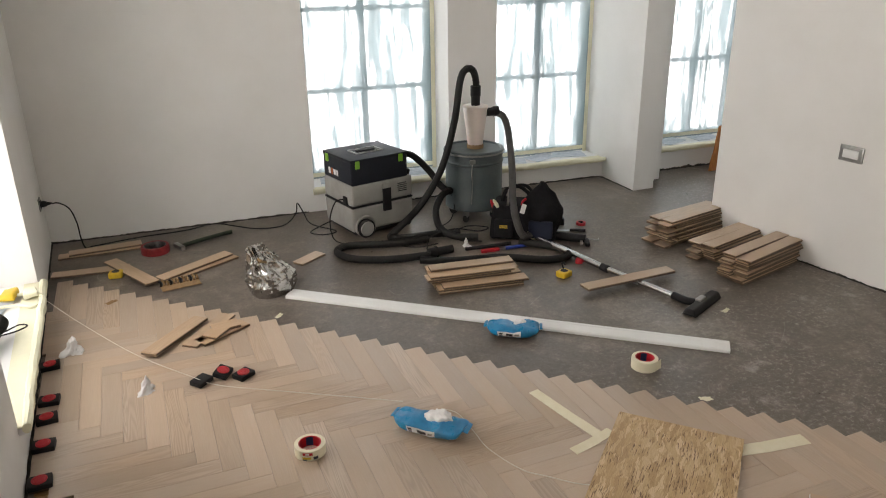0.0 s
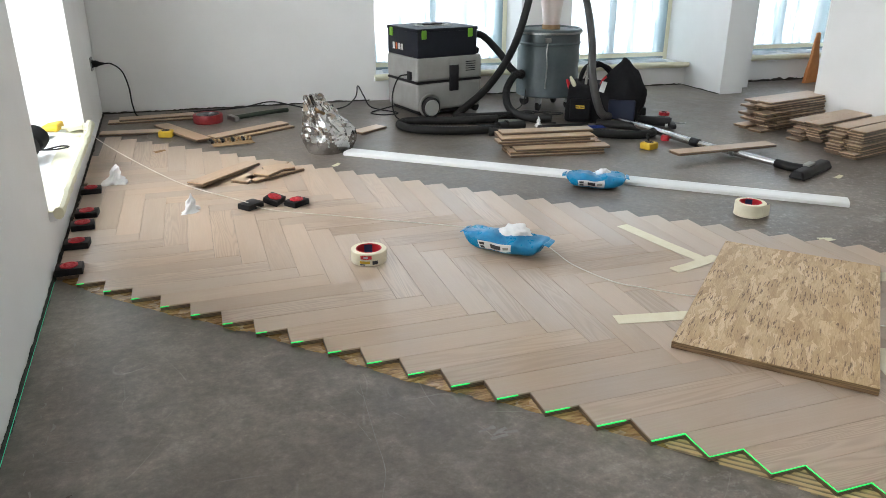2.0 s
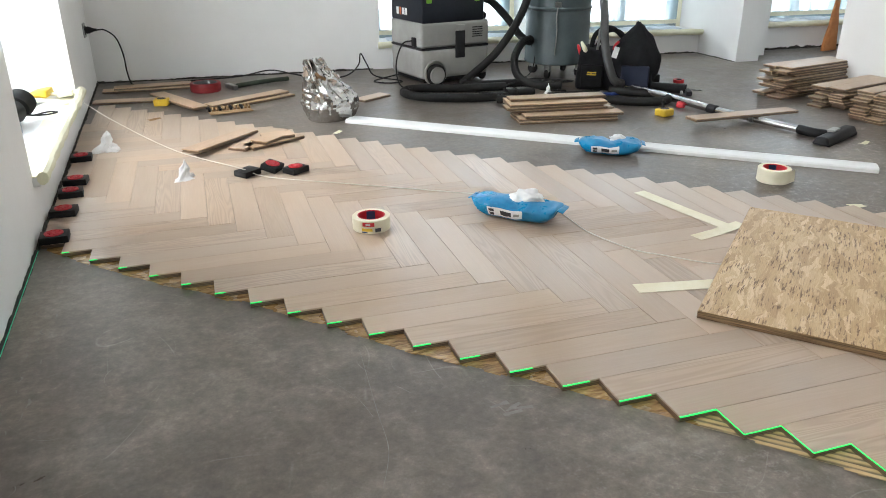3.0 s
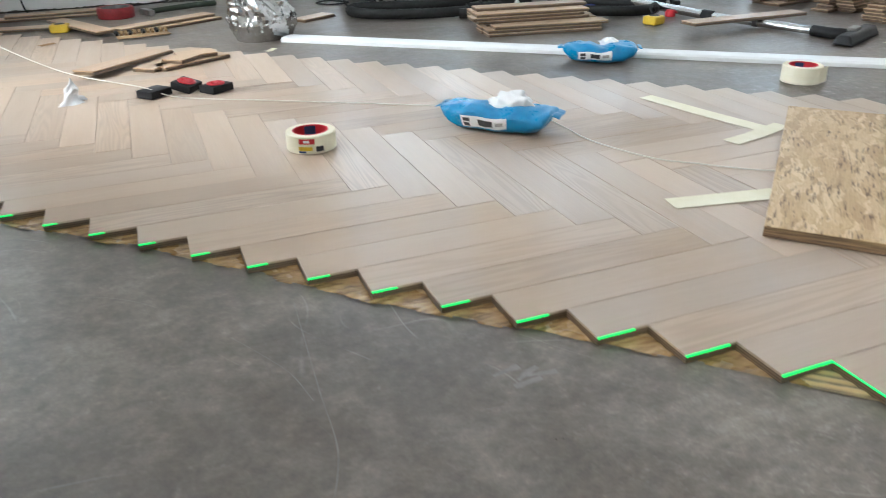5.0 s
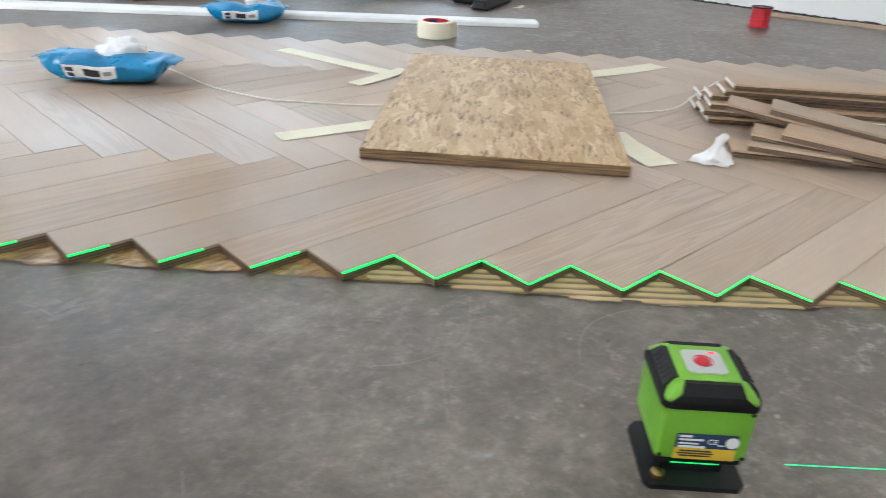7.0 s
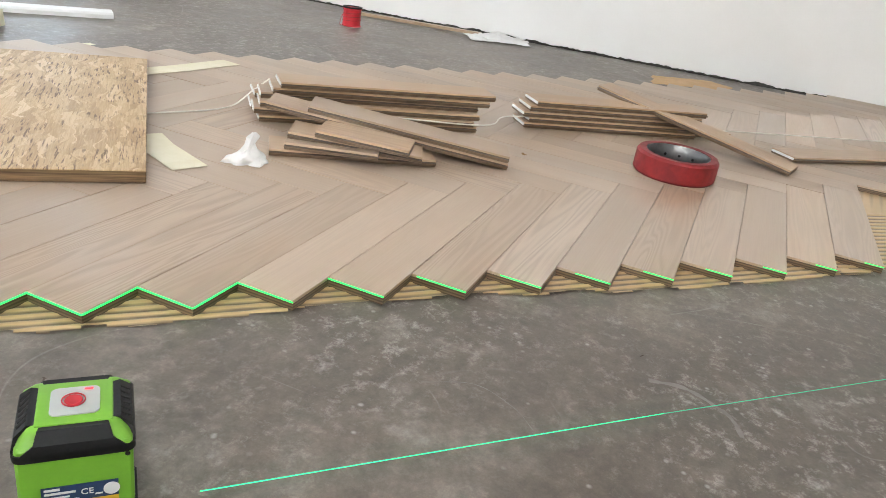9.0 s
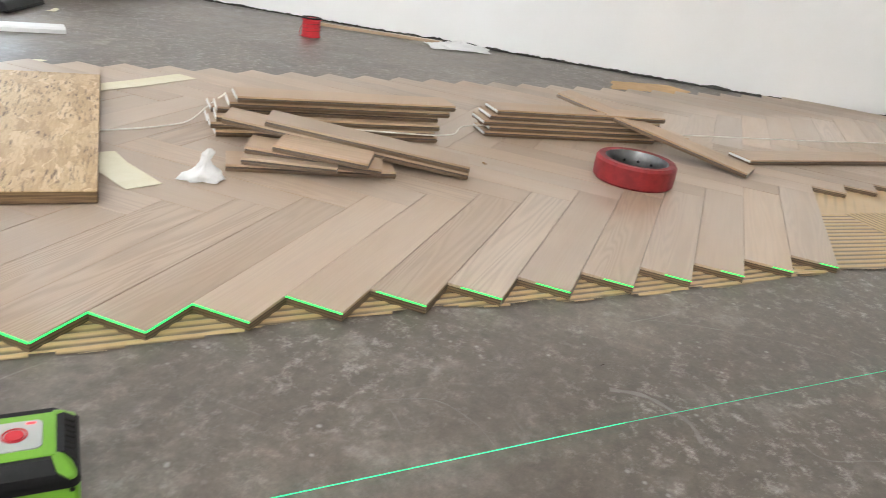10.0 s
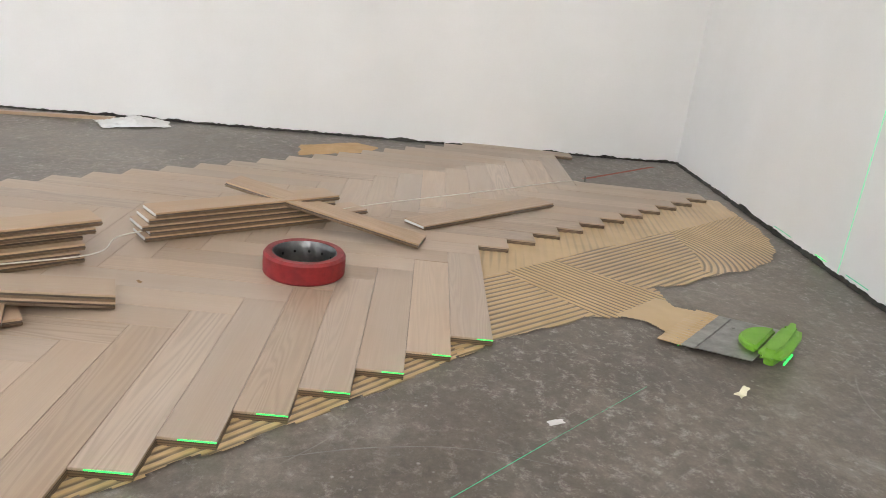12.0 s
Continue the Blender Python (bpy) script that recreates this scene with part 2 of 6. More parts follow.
STEEL = surface("worn_steel", (0.42, 0.42, 0.41), (0.28, 0.28, 0.27), 0.29, 1.0, scale=24, bump=0.08)
DARKSTEEL = surface("dark_steel", (0.22, 0.22, 0.22), (0.12, 0.12, 0.12), 0.29, 1.0, scale=24, bump=0.08)
CHROME = surface("chrome", (0.72, 0.72, 0.72), (0.6, 0.6, 0.6), 0.14, 1.0, scale=20, bump=0.02)
DRUM = surface("grey_green_drum_paint", (0.075, 0.10, 0.105), (0.055, 0.075, 0.08), 0.36, scale=7, bump=0.06)
CYCLONE = surface("milky_plastic", (0.80, 0.70, 0.66), (0.74, 0.64, 0.60), 0.35, scale=9, bump=0.03, Subsurface_Weight=0.15, Subsurface_Radius=(0.02, 0.015, 0.012))
CANVAS = surface("black_canvas", (0.006, 0.006, 0.007), (0.014, 0.014, 0.016), 0.9, scale=26, bump=0.6, grain=420, Specular_IOR_Level=0.28)
WHITE = surface("white_primer", (0.82, 0.82, 0.81), (0.78, 0.78, 0.77), 0.5, scale=6, bump=0.04)
PAPER = surface("white_tissue", (0.84, 0.83, 0.82), (0.78, 0.77, 0.76), 0.9, scale=40, bump=0.4)
BLUEFOIL = surface("blue_wrapper", (0.003, 0.255, 0.50), (0.002, 0.18, 0.40), 0.24, scale=30, bump=0.25, grain=70)
FOIL = surface("aluminium_foil", (0.62, 0.61, 0.59), (0.56, 0.55, 0.54), 0.13, 1.0, scale=22, bump=0.35, grain=50)
YELLOW = surface("yellow_plastic", (0.75, 0.50, 0.03), (0.66, 0.42, 0.03), 0.4, scale=15, bump=0.05)


def adhesive():
    """Tan parquet adhesive combed into ridges; the concrete shows through where it is thin."""
    n = Nodes("parquet_adhesive")
    co = n.coords()
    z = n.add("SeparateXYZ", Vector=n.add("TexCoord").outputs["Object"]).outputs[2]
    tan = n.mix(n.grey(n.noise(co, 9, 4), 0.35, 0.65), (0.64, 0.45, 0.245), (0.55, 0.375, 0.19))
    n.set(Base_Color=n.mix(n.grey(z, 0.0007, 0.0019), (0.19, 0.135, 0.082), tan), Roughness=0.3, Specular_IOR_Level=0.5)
    return n.mat


def wet_adhesive():
    """Amber adhesive squeezed out thin and wet at the foot of the laid planks."""
    n = Nodes("wet_adhesive")
    co = n.coords()
    streak_ = n.noise(n.coords((9, 60, 1), None, 0.6), 1.5, 4, 0.6, 0.8)
    col = n.ramp(streak_, (0.34, (0.13, 0.075, 0.032)), (0.5, (0.36, 0.215, 0.09)), (0.68, (0.56, 0.37, 0.17)))
    n.set(Base_Color=col, Roughness=n.grey(n.noise(co, 16, 3), 0.4, 0.6, 0.06, 0.3), Specular_IOR_Level=0.7)
    n.bump(streak_, 0.5, 0.003)
    return n.mat


GLUE = adhesive()
WETGLUE = wet_adhesive()
ORANGE = surface("orange_board", (0.60, 0.24, 0.07), (0.46, 0.16, 0.045), 0.45, scale=12, bump=0.4)
STRING = surface("cotton_string", (0.82, 0.79, 0.72), (0.74, 0.70, 0.62), 0.9, scale=90, bump=0.3)
NEWSPAPER = surface("printed_paper", (0.62, 0.66, 0.7), (0.4, 0.45, 0.52), 0.8, scale=18, bump=0.1, grain=40)
CARD = surface("brown_card", (0.35, 0.22, 0.11), (0.28, 0.17, 0.08), 0.8, scale=20, bump=0.2)
INK = surface("dark_print", (0.03, 0.03, 0.035), (0.05, 0.05, 0.055), 0.6, bump=0)
DEEPBLUE = surface("deep_blue_print", (0.02, 0.05, 0.14), (0.015, 0.04, 0.11), 0.4, bump=0)
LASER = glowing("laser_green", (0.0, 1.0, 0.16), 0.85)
# glow colours for the laser's light drawn on floor and walls
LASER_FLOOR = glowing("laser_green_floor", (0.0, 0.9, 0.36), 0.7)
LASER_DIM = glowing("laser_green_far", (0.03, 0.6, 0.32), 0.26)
LED = glowing("red_lamp", (1.0, 0.05, 0.06), 1.2)

# ---- building helpers ----


def finish(name, bm, material, smooth=0.6):
    me = bpy.data.meshes.new(name)
    bm.normal_update()
    bm.to_mesh(me)
    bm.free()
    me.materials.append(material)
    if smooth:
        me.shade_smooth()
        me.set_sharp_from_angle(angle=smooth)
    return me


def part(name, bm, material, parent=None, label="", smooth=0.6, m=None):
    """One bmesh as one mesh object, under a thing or a part."""
    ob = new(name, finish(name, bm, material, smooth))
    if parent:
        ob.parent = parent
    if m is not None:
        ob.matrix_basis = m
    if label:
        ob["label"] = label
    return ob


def thing(name, label, category, m=Matrix(), group="", kind=""):
    ob = new(name)
    ob.empty_display_size = 0.05
    ob.matrix_basis = m
    return tagged(ob, label, category, group, kind)


def box(bm, size, at=(0, 0, 0), bevel=0.0, rot=(0, 0, 0), seg=2, taper=None):
    r = bmesh.ops.create_cube(bm, size=1.0)
    vs = r["verts"]
    for v in vs:
        v.co = Vector((v.co.x * size[0], v.co.y * size[1], v.co.z * size[2]))
        if taper and v.co.z > 0:
            v.co.x *= taper[0]
            v.co.y *= taper[1]
    if bevel:
        es = list({e for v in vs for e in v.link_edges})
        g = bmesh.ops.bevel(bm, geom=es, offset=bevel, segments=seg, profile=0.6, affect="EDGES", clamp_overlap=True)
        vs = list({v for f in g["faces"] for v in f.verts} | {v for v in vs if v.is_valid})
        seen, todo = set(vs), list(vs)
        while todo:
            for e in todo.pop().link_edges:
                for w in e.verts:
                    if w not in seen:
                        seen.add(w)
                        todo.append(w)
        vs = list(seen)
    bmesh.ops.transform(bm, matrix=pose(*at, *rot), verts=vs)
    return vs


def boxm(size, at=(0, 0, 0), bevel=0.0, rot=(0, 0, 0), seg=2, taper=None):
    bm = bmesh.new()
    box(bm, size, at, bevel, rot, seg, taper)
    return bm


def lathe(bm, profile, seg=32, m=Matrix()):
    """Turns the (radius, height) profile round z."""
    rings = []
    for r, z in profile:
        if r < 1e-5:
            rings.append([bm.verts.new(m @ Vector((0, 0, z)))])
        else:
            rings.append([bm.verts.new(m @ Vector((r * math.cos(2 * math.pi * k / seg), r * math.sin(2 * math.pi * k / seg), z))) for k in range(seg)])
    for a, b in zip(rings, rings[1:]):
        for k in range(seg):
            q = [a[k % len(a)], a[(k + 1) % len(a)], b[(k + 1) % len(b)], b[k % len(b)]]
            q = list(dict.fromkeys(q))
            if len(q) > 2:
                bm.faces.new(q)
    return bm


def lathem(profile, seg=32, m=Matrix()):
    return lathe(bmesh.new(), profile, seg, m)


def spline(points, per=8):
    """A smooth line through the points."""
    p = [Vector(q) for q in points]
    p = [2 * p[0] - p[1]] + p + [2 * p[-1] - p[-2]]
    out = []
    for i in range(1, len(p) - 2):
        for k in range(per):
            t = k / per
            a, b, c, d = p[i - 1], p[i], p[i + 1], p[i + 2]
            out.append(0.5 * ((2 * b) + (c - a) * t + (2 * a - 5 * b + 4 * c - d) * t * t + (3 * b - a - 3 * c + d) * t ** 3))
    return out + [p[-2]]


def tube(bm, points, r, seg=10, per=8, ribs=0.0, smooth=True):
    """A round tube along the points; ribs makes it corrugated."""
    line = spline(points, per) if smooth else [Vector(q) for q in points]
    up = Vector((0.31, 0.17, 0.94))
    rings = []
    for i, c in enumerate(line):
        d = (line[min(i + 1, len(line) - 1)] - line[max(i - 1, 0)]).normalized()
        x = up - up.dot(d) * d
        x = x.normalized() if x.length > 1e-4 else d.orthogonal().normalized()
        up = x
        y = d.cross(x)
        rr = r * (1 + (ribs if i % 2 else -ribs))
        rings.append([bm.verts.new(c + rr * (math.cos(2 * math.pi * k / seg) * x + math.sin(2 * math.pi * k / seg) * y)) for k in range(seg)])
    for a, b in zip(rings, rings[1:]):
        for k in range(seg):
            bm.faces.new((a[k], a[(k + 1) % seg], b[(k + 1) % seg], b[k]))
    bm.faces.new(rings[0][::-1])
    bm.faces.new(rings[-1])
    return bm


def tubem(points, r, seg=10, per=8, ribs=0.0, smooth=True):
    return tube(bmesh.new(), points, r, seg, per, ribs, smooth)


def crumple(bm, amount, scale, seed=0.0):
    for v in bm.verts:
        n3 = noise.noise_vector(v.co * scale + Vector((seed, seed * 1.7, 0)))
        v.co += amount * n3


def prism(bm, outline, z0, z1):
    """An upright prism over a flat outline."""
    lo = [bm.verts.new((x, y, z0)) for x, y in outline]
    hi = [bm.verts.new((x, y, z1)) for x, y in outline]
    n = len(outline)
    bm.faces.new(hi)
    bm.faces.new(lo[::-1])
    for k in range(n):
        bm.faces.new((lo[k], lo[(k + 1) % n], hi[(k + 1) % n], hi[k]))
    bmesh.ops.recalc_face_normals(bm, faces=bm.faces[:])
    return bm


def prismm(outline, z0, z1):
    return prism(bmesh.new(), outline, z0, z1)


def bars(parent, material, rows, m, name="print_bar"):
    """Unreadable print as plain bars: rows of x, y, width, height on the plane m."""
    for x, y, w, h in rows:
        part(name, boxm((w, h, 0.0006)), material, parent, smooth=0, m=m @ pose(x, y, 0.0003))


# ---- the room ----
TOP = 2.8
WEST = lambda v: -1.118 + (3.728 - v) * 0.0295
NORTH = lambda u: 3.70 - 0.04 * (u + 1.117)
EAST = lambda v: 2.98 + (1.5 - v) * 0.127
SOUTH = -2.362


def wall(name, p, q, thick, openings=(), material=PAINT, top=TOP):
    """A wall with its room face from p to q, the room on its left; openings are (start, end, low, high)."""
    a, b = Vector((*p, 0)), Vector((*q, 0))
    length = (b - a).length
    bm = bmesh.new()

    def block(s0, s1, z0, z1):
        if s1 - s0 > 1e-4 and z1 - z0 > 1e-4:
            box(bm, (s1 - s0, thick, z1 - z0), ((s0 + s1) / 2, -thick / 2, (z0 + z1) / 2))

    s = 0.0
    for s0, s1, z0, z1 in sorted(openings):
        block(s, s0, 0, top)
        block(s0, s1, 0, z0)
        block(s0, s1, z1, top)
        s = s1
    block(s, length, 0, top)
    d = (b - a).normalized()
    ob = part(name, bm, material, smooth=0)
    ob.matrix_world = Matrix.Translation(a) @ Matrix.Rotation(math.atan2(d.y, d.x), 4, "Z")
    return tagged(ob, "plain white painted plaster wall", "wall", kind="structure"), ob.matrix_world.copy(), length


floor = part("floor", boxm((9.0, 9.0, 0.2), (1.5, 0.8, -0.1)), CONCRETE, smooth=0)
tagged(floor, "grey levelled concrete subfloor with pale scratches and dust", "floor", kind="structure")
ceiling = part("ceiling", boxm((9.0, 9.0, 0.2), (1.5, 0.8, TOP + 0.1)), CEIL, smooth=0)
tagged(ceiling, "plain white painted ceiling", "ceiling", kind="structure")

# west wall: from the far corner towards the camera; the room lies to its left
w0, w1 = (WEST(3.9), 3.9), (WEST(-2.55), -2.55)
# the second opening is for an unseen window added as a light source
_, W_WEST, _len = wall("wall_west", w0, w1, 0.45, [(3.9 - 2.62, 3.9 - 1.22, 0.15, 2.5), (3.9 + 0.2, 3.9 + 1.75, 0.8, 2.55)])
n0, n1 = (2.96, NORTH(2.96)), (WEST(3.72), NORTH(WEST(3.72)))
_, W_NORTH, _len_n = wall("wall_north", n0, n1, 0.42, [(2.96 - 1.625, 2.96 - 0.60, 0.14, 2.55), (0.0, 2.96 - 2.0, 0.14, 2.55)])
pier = part("wall_pier", prismm([(2.945, 3.09), (3.13, 3.09), (3.13, 3.275), (3.33, 3.275), (3.37, 4.0), (2.985, 4.0)], 0, TOP), PAINT, smooth=0)
tagged(pier, "white plastered pier standing out between two windows", "wall pier", kind="structure")
_, W_ALCOVE, _ = wall("wall_alcove_north", (5.3, 3.40), (3.37, 3.475), 0.42, [(0.62, 1.86, 0.17, 2.55)])
wall("wall_alcove_east", (5.3, 1.9), (5.3, 3.9), 0.2)
wall("wall_alcove_south", (2.95, 2.0), (5.4, 2.0), 0.2)
wall("wall_east", (EAST(-2.5), -2.5), (EAST(2.19), 2.19), 0.16)
wall("wall_south", (-1.6, SOUTH), (3.9, SOUTH), 0.2)


def gap_strip(p, q, seed, height=0.014, deep=0.012):
    """The torn dark edging foam left between floor and wall."""
    a, b = Vector((*p, 0)), Vector((*q, 0))
    d = b - a
    n, side = int(d.length / 0.012), Vector((-d.y, d.x, 0)).normalized()
    rnd = random.Random(seed)
    bm = bmesh.new()
    prev = None
    for k in range(n + 1):
        c = a + d * (k / n)
        h = height * (0.35 + 0.9 * abs(noise.noise(Vector((k * 0.09, seed, 0)))) + 0.35 * rnd.random())
        w = deep * (0.5 + 0.9 * abs(noise.noise(Vector((k * 0.13, seed + 9, 0)))) + 0.3 * rnd.random())
        ring = [bm.verts.new(c + side * w + Vector((0, 0, 0.0012))), bm.verts.new(c + side * w * 0.6 + Vector((0, 0, h * 0.7))), bm.verts.new(c + side * 0.001 + Vector((0, 0, h)))]
        if prev:
            for i in (0, 1):
                bm.faces.new((prev[i], ring[i], ring[i + 1], prev[i + 1]))
        prev = ring
    bmesh.ops.recalc_face_normals(bm, faces=bm.faces[:])
    ob = part("trim", bm, GAP)
    return tagged(ob, "dark torn edging foam along the foot of a wall", "edge strip", kind="structure")


gap_strip((WEST(3.70), 3.70), (WEST(-2.35), -2.35), 1)
gap_strip((0.55, NORTH(0.55)), (WEST(3.70), 3.70), 2)
gap_strip((2.94, NORTH(2.94)), (1.0, NORTH(1.0)), 3)
gap_strip((2.945, 3.09), (2.945, 3.52), 4, 0.008)
gap_strip((EAST(-2.36), -2.36), (EAST(2.18), 2.18), 5)
gap_strip((-1.0, SOUTH), (EAST(-2.36), SOUTH), 6, 0.018, 0.016)
gap_strip((4.9, 3.417), (3.37, 3.475), 7, 0.02)


def window(name, m, s0, s1, z0, z1, depth, mullions, rails, seed):
    """A paned window set deep in its opening, a dust sheet taped over it, and a masked sill. m is the wall's frame."""
    w, h = s1 - s0, z1 - z0
    root = thing(name, "white paned window taped over with thin dust sheet", "window", m @ pose(s0, -depth, z0), kind="structure")
    t = 0.055
    fr = bmesh.new()
    for x in (t / 2, w - t / 2):
        box(fr, (t, 0.07, h), (x, 0, h / 2), 0.004)
    for z in (t / 2, h - t / 2):
        box(fr, (w - 2 * t, 0.07, t), (w / 2, 0, z), 0.004)
    part("window_frame", fr, FRAME, root)
    for x in mullions:
        part("mullion", boxm((0.042, 0.05, h - 2 * t), (x - s0, 0, h / 2), 0.004), FRAME, root)
    for z in rails:
        part("glazing_bar", boxm((w - 2 * t, 0.036, 0.032), (w / 2, 0.002, z - z0), 0.003), FRAME, root)
    gl = Nodes("window_glass_" + str(seed))
    gl.set(Base_Color=(0.96, 0.98, 0.98, 1), Roughness=0.02, Transmission_Weight=1.0, IOR=1.45)
    pane = part("pane", boxm((w - 2 * t, 0.005, h - 2 * t), (w / 2, -0.012, h / 2)), gl.mat, root, smooth=0)
    pane.visible_shadow = False
    # the sheet hangs in folds in front of the frame
    nx, nz = 46, 60
    bm = bmesh.new()
    grid = []
    for j in range(nz + 1):
        row = []
        for i in range(nx + 1):
            x, z = w * i / nx, h * j / nz
            edge = min(x, w - x)
            fold = 0.016 * noise.noise(Vector((x * 9 + seed, z * 0.9, seed))) + 0.010 * noise.noise(Vector((x * 26, z * 2.4 + seed, 3)))
            mid = math.exp(-((x - w * 0.5) / 0.05) ** 2) * (0.03 if seed % 2 == 0 else 0.012)
            row.append(bm.verts.new((x, 0.074 + fold * min(1, edge / 0.08 + 0.3) + mid * math.sin(x * 150), z)))
        grid.append(row)
    for j in range(nz):
        for i in range(nx):
            bm.faces.new((grid[j][i], grid[j][i + 1], grid[j + 1][i + 1], grid[j + 1][i]))
    part("dust_sheet", bm, FILM, root, "milky translucent plastic sheet", smooth=3)
    sheet_band = bmesh.new()
    for x in (0.016, w - 0.016):
        box(sheet_band, (0.032, 0.003, h), (x, 0.104, h / 2))
    box(sheet_band, (w - 0.066, 0.003, 0.03), (w / 2, 0.104, 0.045))
    part("tape_strip", sheet_band, CREPE, root, "pale yellow masking tape", smooth=0)
    return root


window("window_1", W_NORTH, 2.96 - 1.615, 2.96 - 0.61, 0.15, 2.54, 0.36, [2.96 - 1.09], [0.79, 1.36, 1.93], 1)
window("window_2", W_NORTH, 0.01, 2.96 - 2.01, 0.15, 2.54, 0.36, [2.96 - 2.51], [0.79, 1.36, 1.93], 2)
window("window_3", W_ALCOVE, 0.64, 1.84, 0.18, 2.54, 0.36, [1.30], [0.85, 1.45, 2.0], 4)
window("window_4", W_WEST, 3.9 - 2.61, 3.9 - 1.23, 0.16, 2.49, 0.40, [1.98], [0.8, 1.36, 1.93], 5)
# added out of view, only so that more light comes in
window("added_window", W_WEST, 3.9 + 0.21, 3.9 + 1.74, 0.81, 2.54, 0.40, [4.85], [1.4, 1.95], 6)


def masked_sill(m, s0, s1, z, depth, seed, out=0.022, papers=True):
    """A low window sill under dust sheet, its edge wrapped in yellow masking tape."""
    w = s1 - s0
    root = thing("window_sill", "low white window sill masked with yellow tape and paper", "window sill", m @ pose(s0, 0, z), kind="structure")
    part("board", boxm((w, depth + out, 0.03), (w / 2, (out - depth) / 2, -0.013), 0.006), WHITE, root)
    bm = bmesh.new()
    lip = spline([(0, out + 0.004, -0.004), (w * 0.3, out + 0.010, 0.001), (w * 0.7, out + 0.003, -0.003), (w, out + 0.008, 0)], 8)
    tube(bm, lip, 0.02, 9, 1, smooth=False)
    crumple(bm, 0.006, 22, seed)
    part("masking_edge", bm, CREPE, root, "crumpled yellow masking tape")
    flat = boxm((w - 0.01, 0.075, 0.003), (w / 2, out - 0.045, 0.0038))
    part("tape_strip", flat, CREPE, root, smooth=0)
    if papers:
        rnd = random.Random(seed)
        for k in range(3):
            x = w * (0.22 + 0.28 * k)
            bm = bmesh.new()
            bmesh.ops.create_grid(bm, x_segments=8, y_segments=6, size=0.5)
            for v in bm.verts:
                v.co = Vector((v.co.x * 0.26, v.co.y * 0.17, 0.004 * noise.noise(v.co * 3 + Vector((k, seed, 0)))))
            bmesh.ops.solidify(bm, geom=bm.faces[:], thickness=0.0012)
            part("sheet_of_paper", bm, NEWSPAPER, root, "printed protective paper", m=pose(x, -depth * 0.55, 0.009, 0, 0, rnd.uniform(-25, 25)))
    return root


masked_sill(W_NORTH, 2.96 - 1.62, 2.96 - 0.585, 0.155, 0.34, 3)
masked_sill(W_NORTH, 0.0, 2.96 - 2.0, 0.155, 0.34, 8)
masked_sill(W_ALCOVE, 0.6, 1.88, 0.185, 0.34, 11)
masked_sill(W_WEST, 3.9 - 2.61, 3.9 - 1.20, 0.165, 0.38, 14)

# ---- things on and beside the parquet ----
TOPZ = 0.0162  # the parquet's surface


def wheel_ring(at, label, r=0.087, h=0.049):
    """A solid tyre on a hollow steel core, lying flat."""
    root = thing("castor_wheel", label, "wheel", pose(*at))
    part("tyre", lathem([(r * 0.78, 0), (r * 0.95, 0.0), (r, 0.005), (r * 1.005, h * 0.5), (r, h - 0.006), (r * 0.95, h), (r * 0.80, h), (r * 0.82, h - 0.003), (r * 0.78, h - 0.004), (r * 0.78, 0)], 48), REDTYRE, root, "worn red polyurethane tyre")
    part("core", lathem([(r * 0.70, 0.001), (r * 0.785, 0.001), (r * 0.785, h - 0.001), (r * 0.765, h - 0.001), (r * 0.745, h - 0.006), (r * 0.70, h - 0.016), (r * 0.70, 0.001)], 48), DARKSTEEL, root, "shiny steel core")
    for k in range(12):
        a = 2 * math.pi * k / 12
        part("bolt_hole", lathem([(0, 0.0), (0.0032, 0.0), (0.0032, 0.0012), (0, 0.0012)], 8), BLACK, root, m=Matrix.Rotation(a, 4, "Z") @ pose(r * 0.699, 0, h * 0.55, 0, -90, 0))
    return root


wheel_ring((1.605, -0.965, TOPZ), "red rubber-tyred castor wheel lying on the parquet")
wheel_ring((-0.505, 3.262, 0.0), "red rubber-tyred castor wheel lying on the bare concrete", 0.085, 0.05)


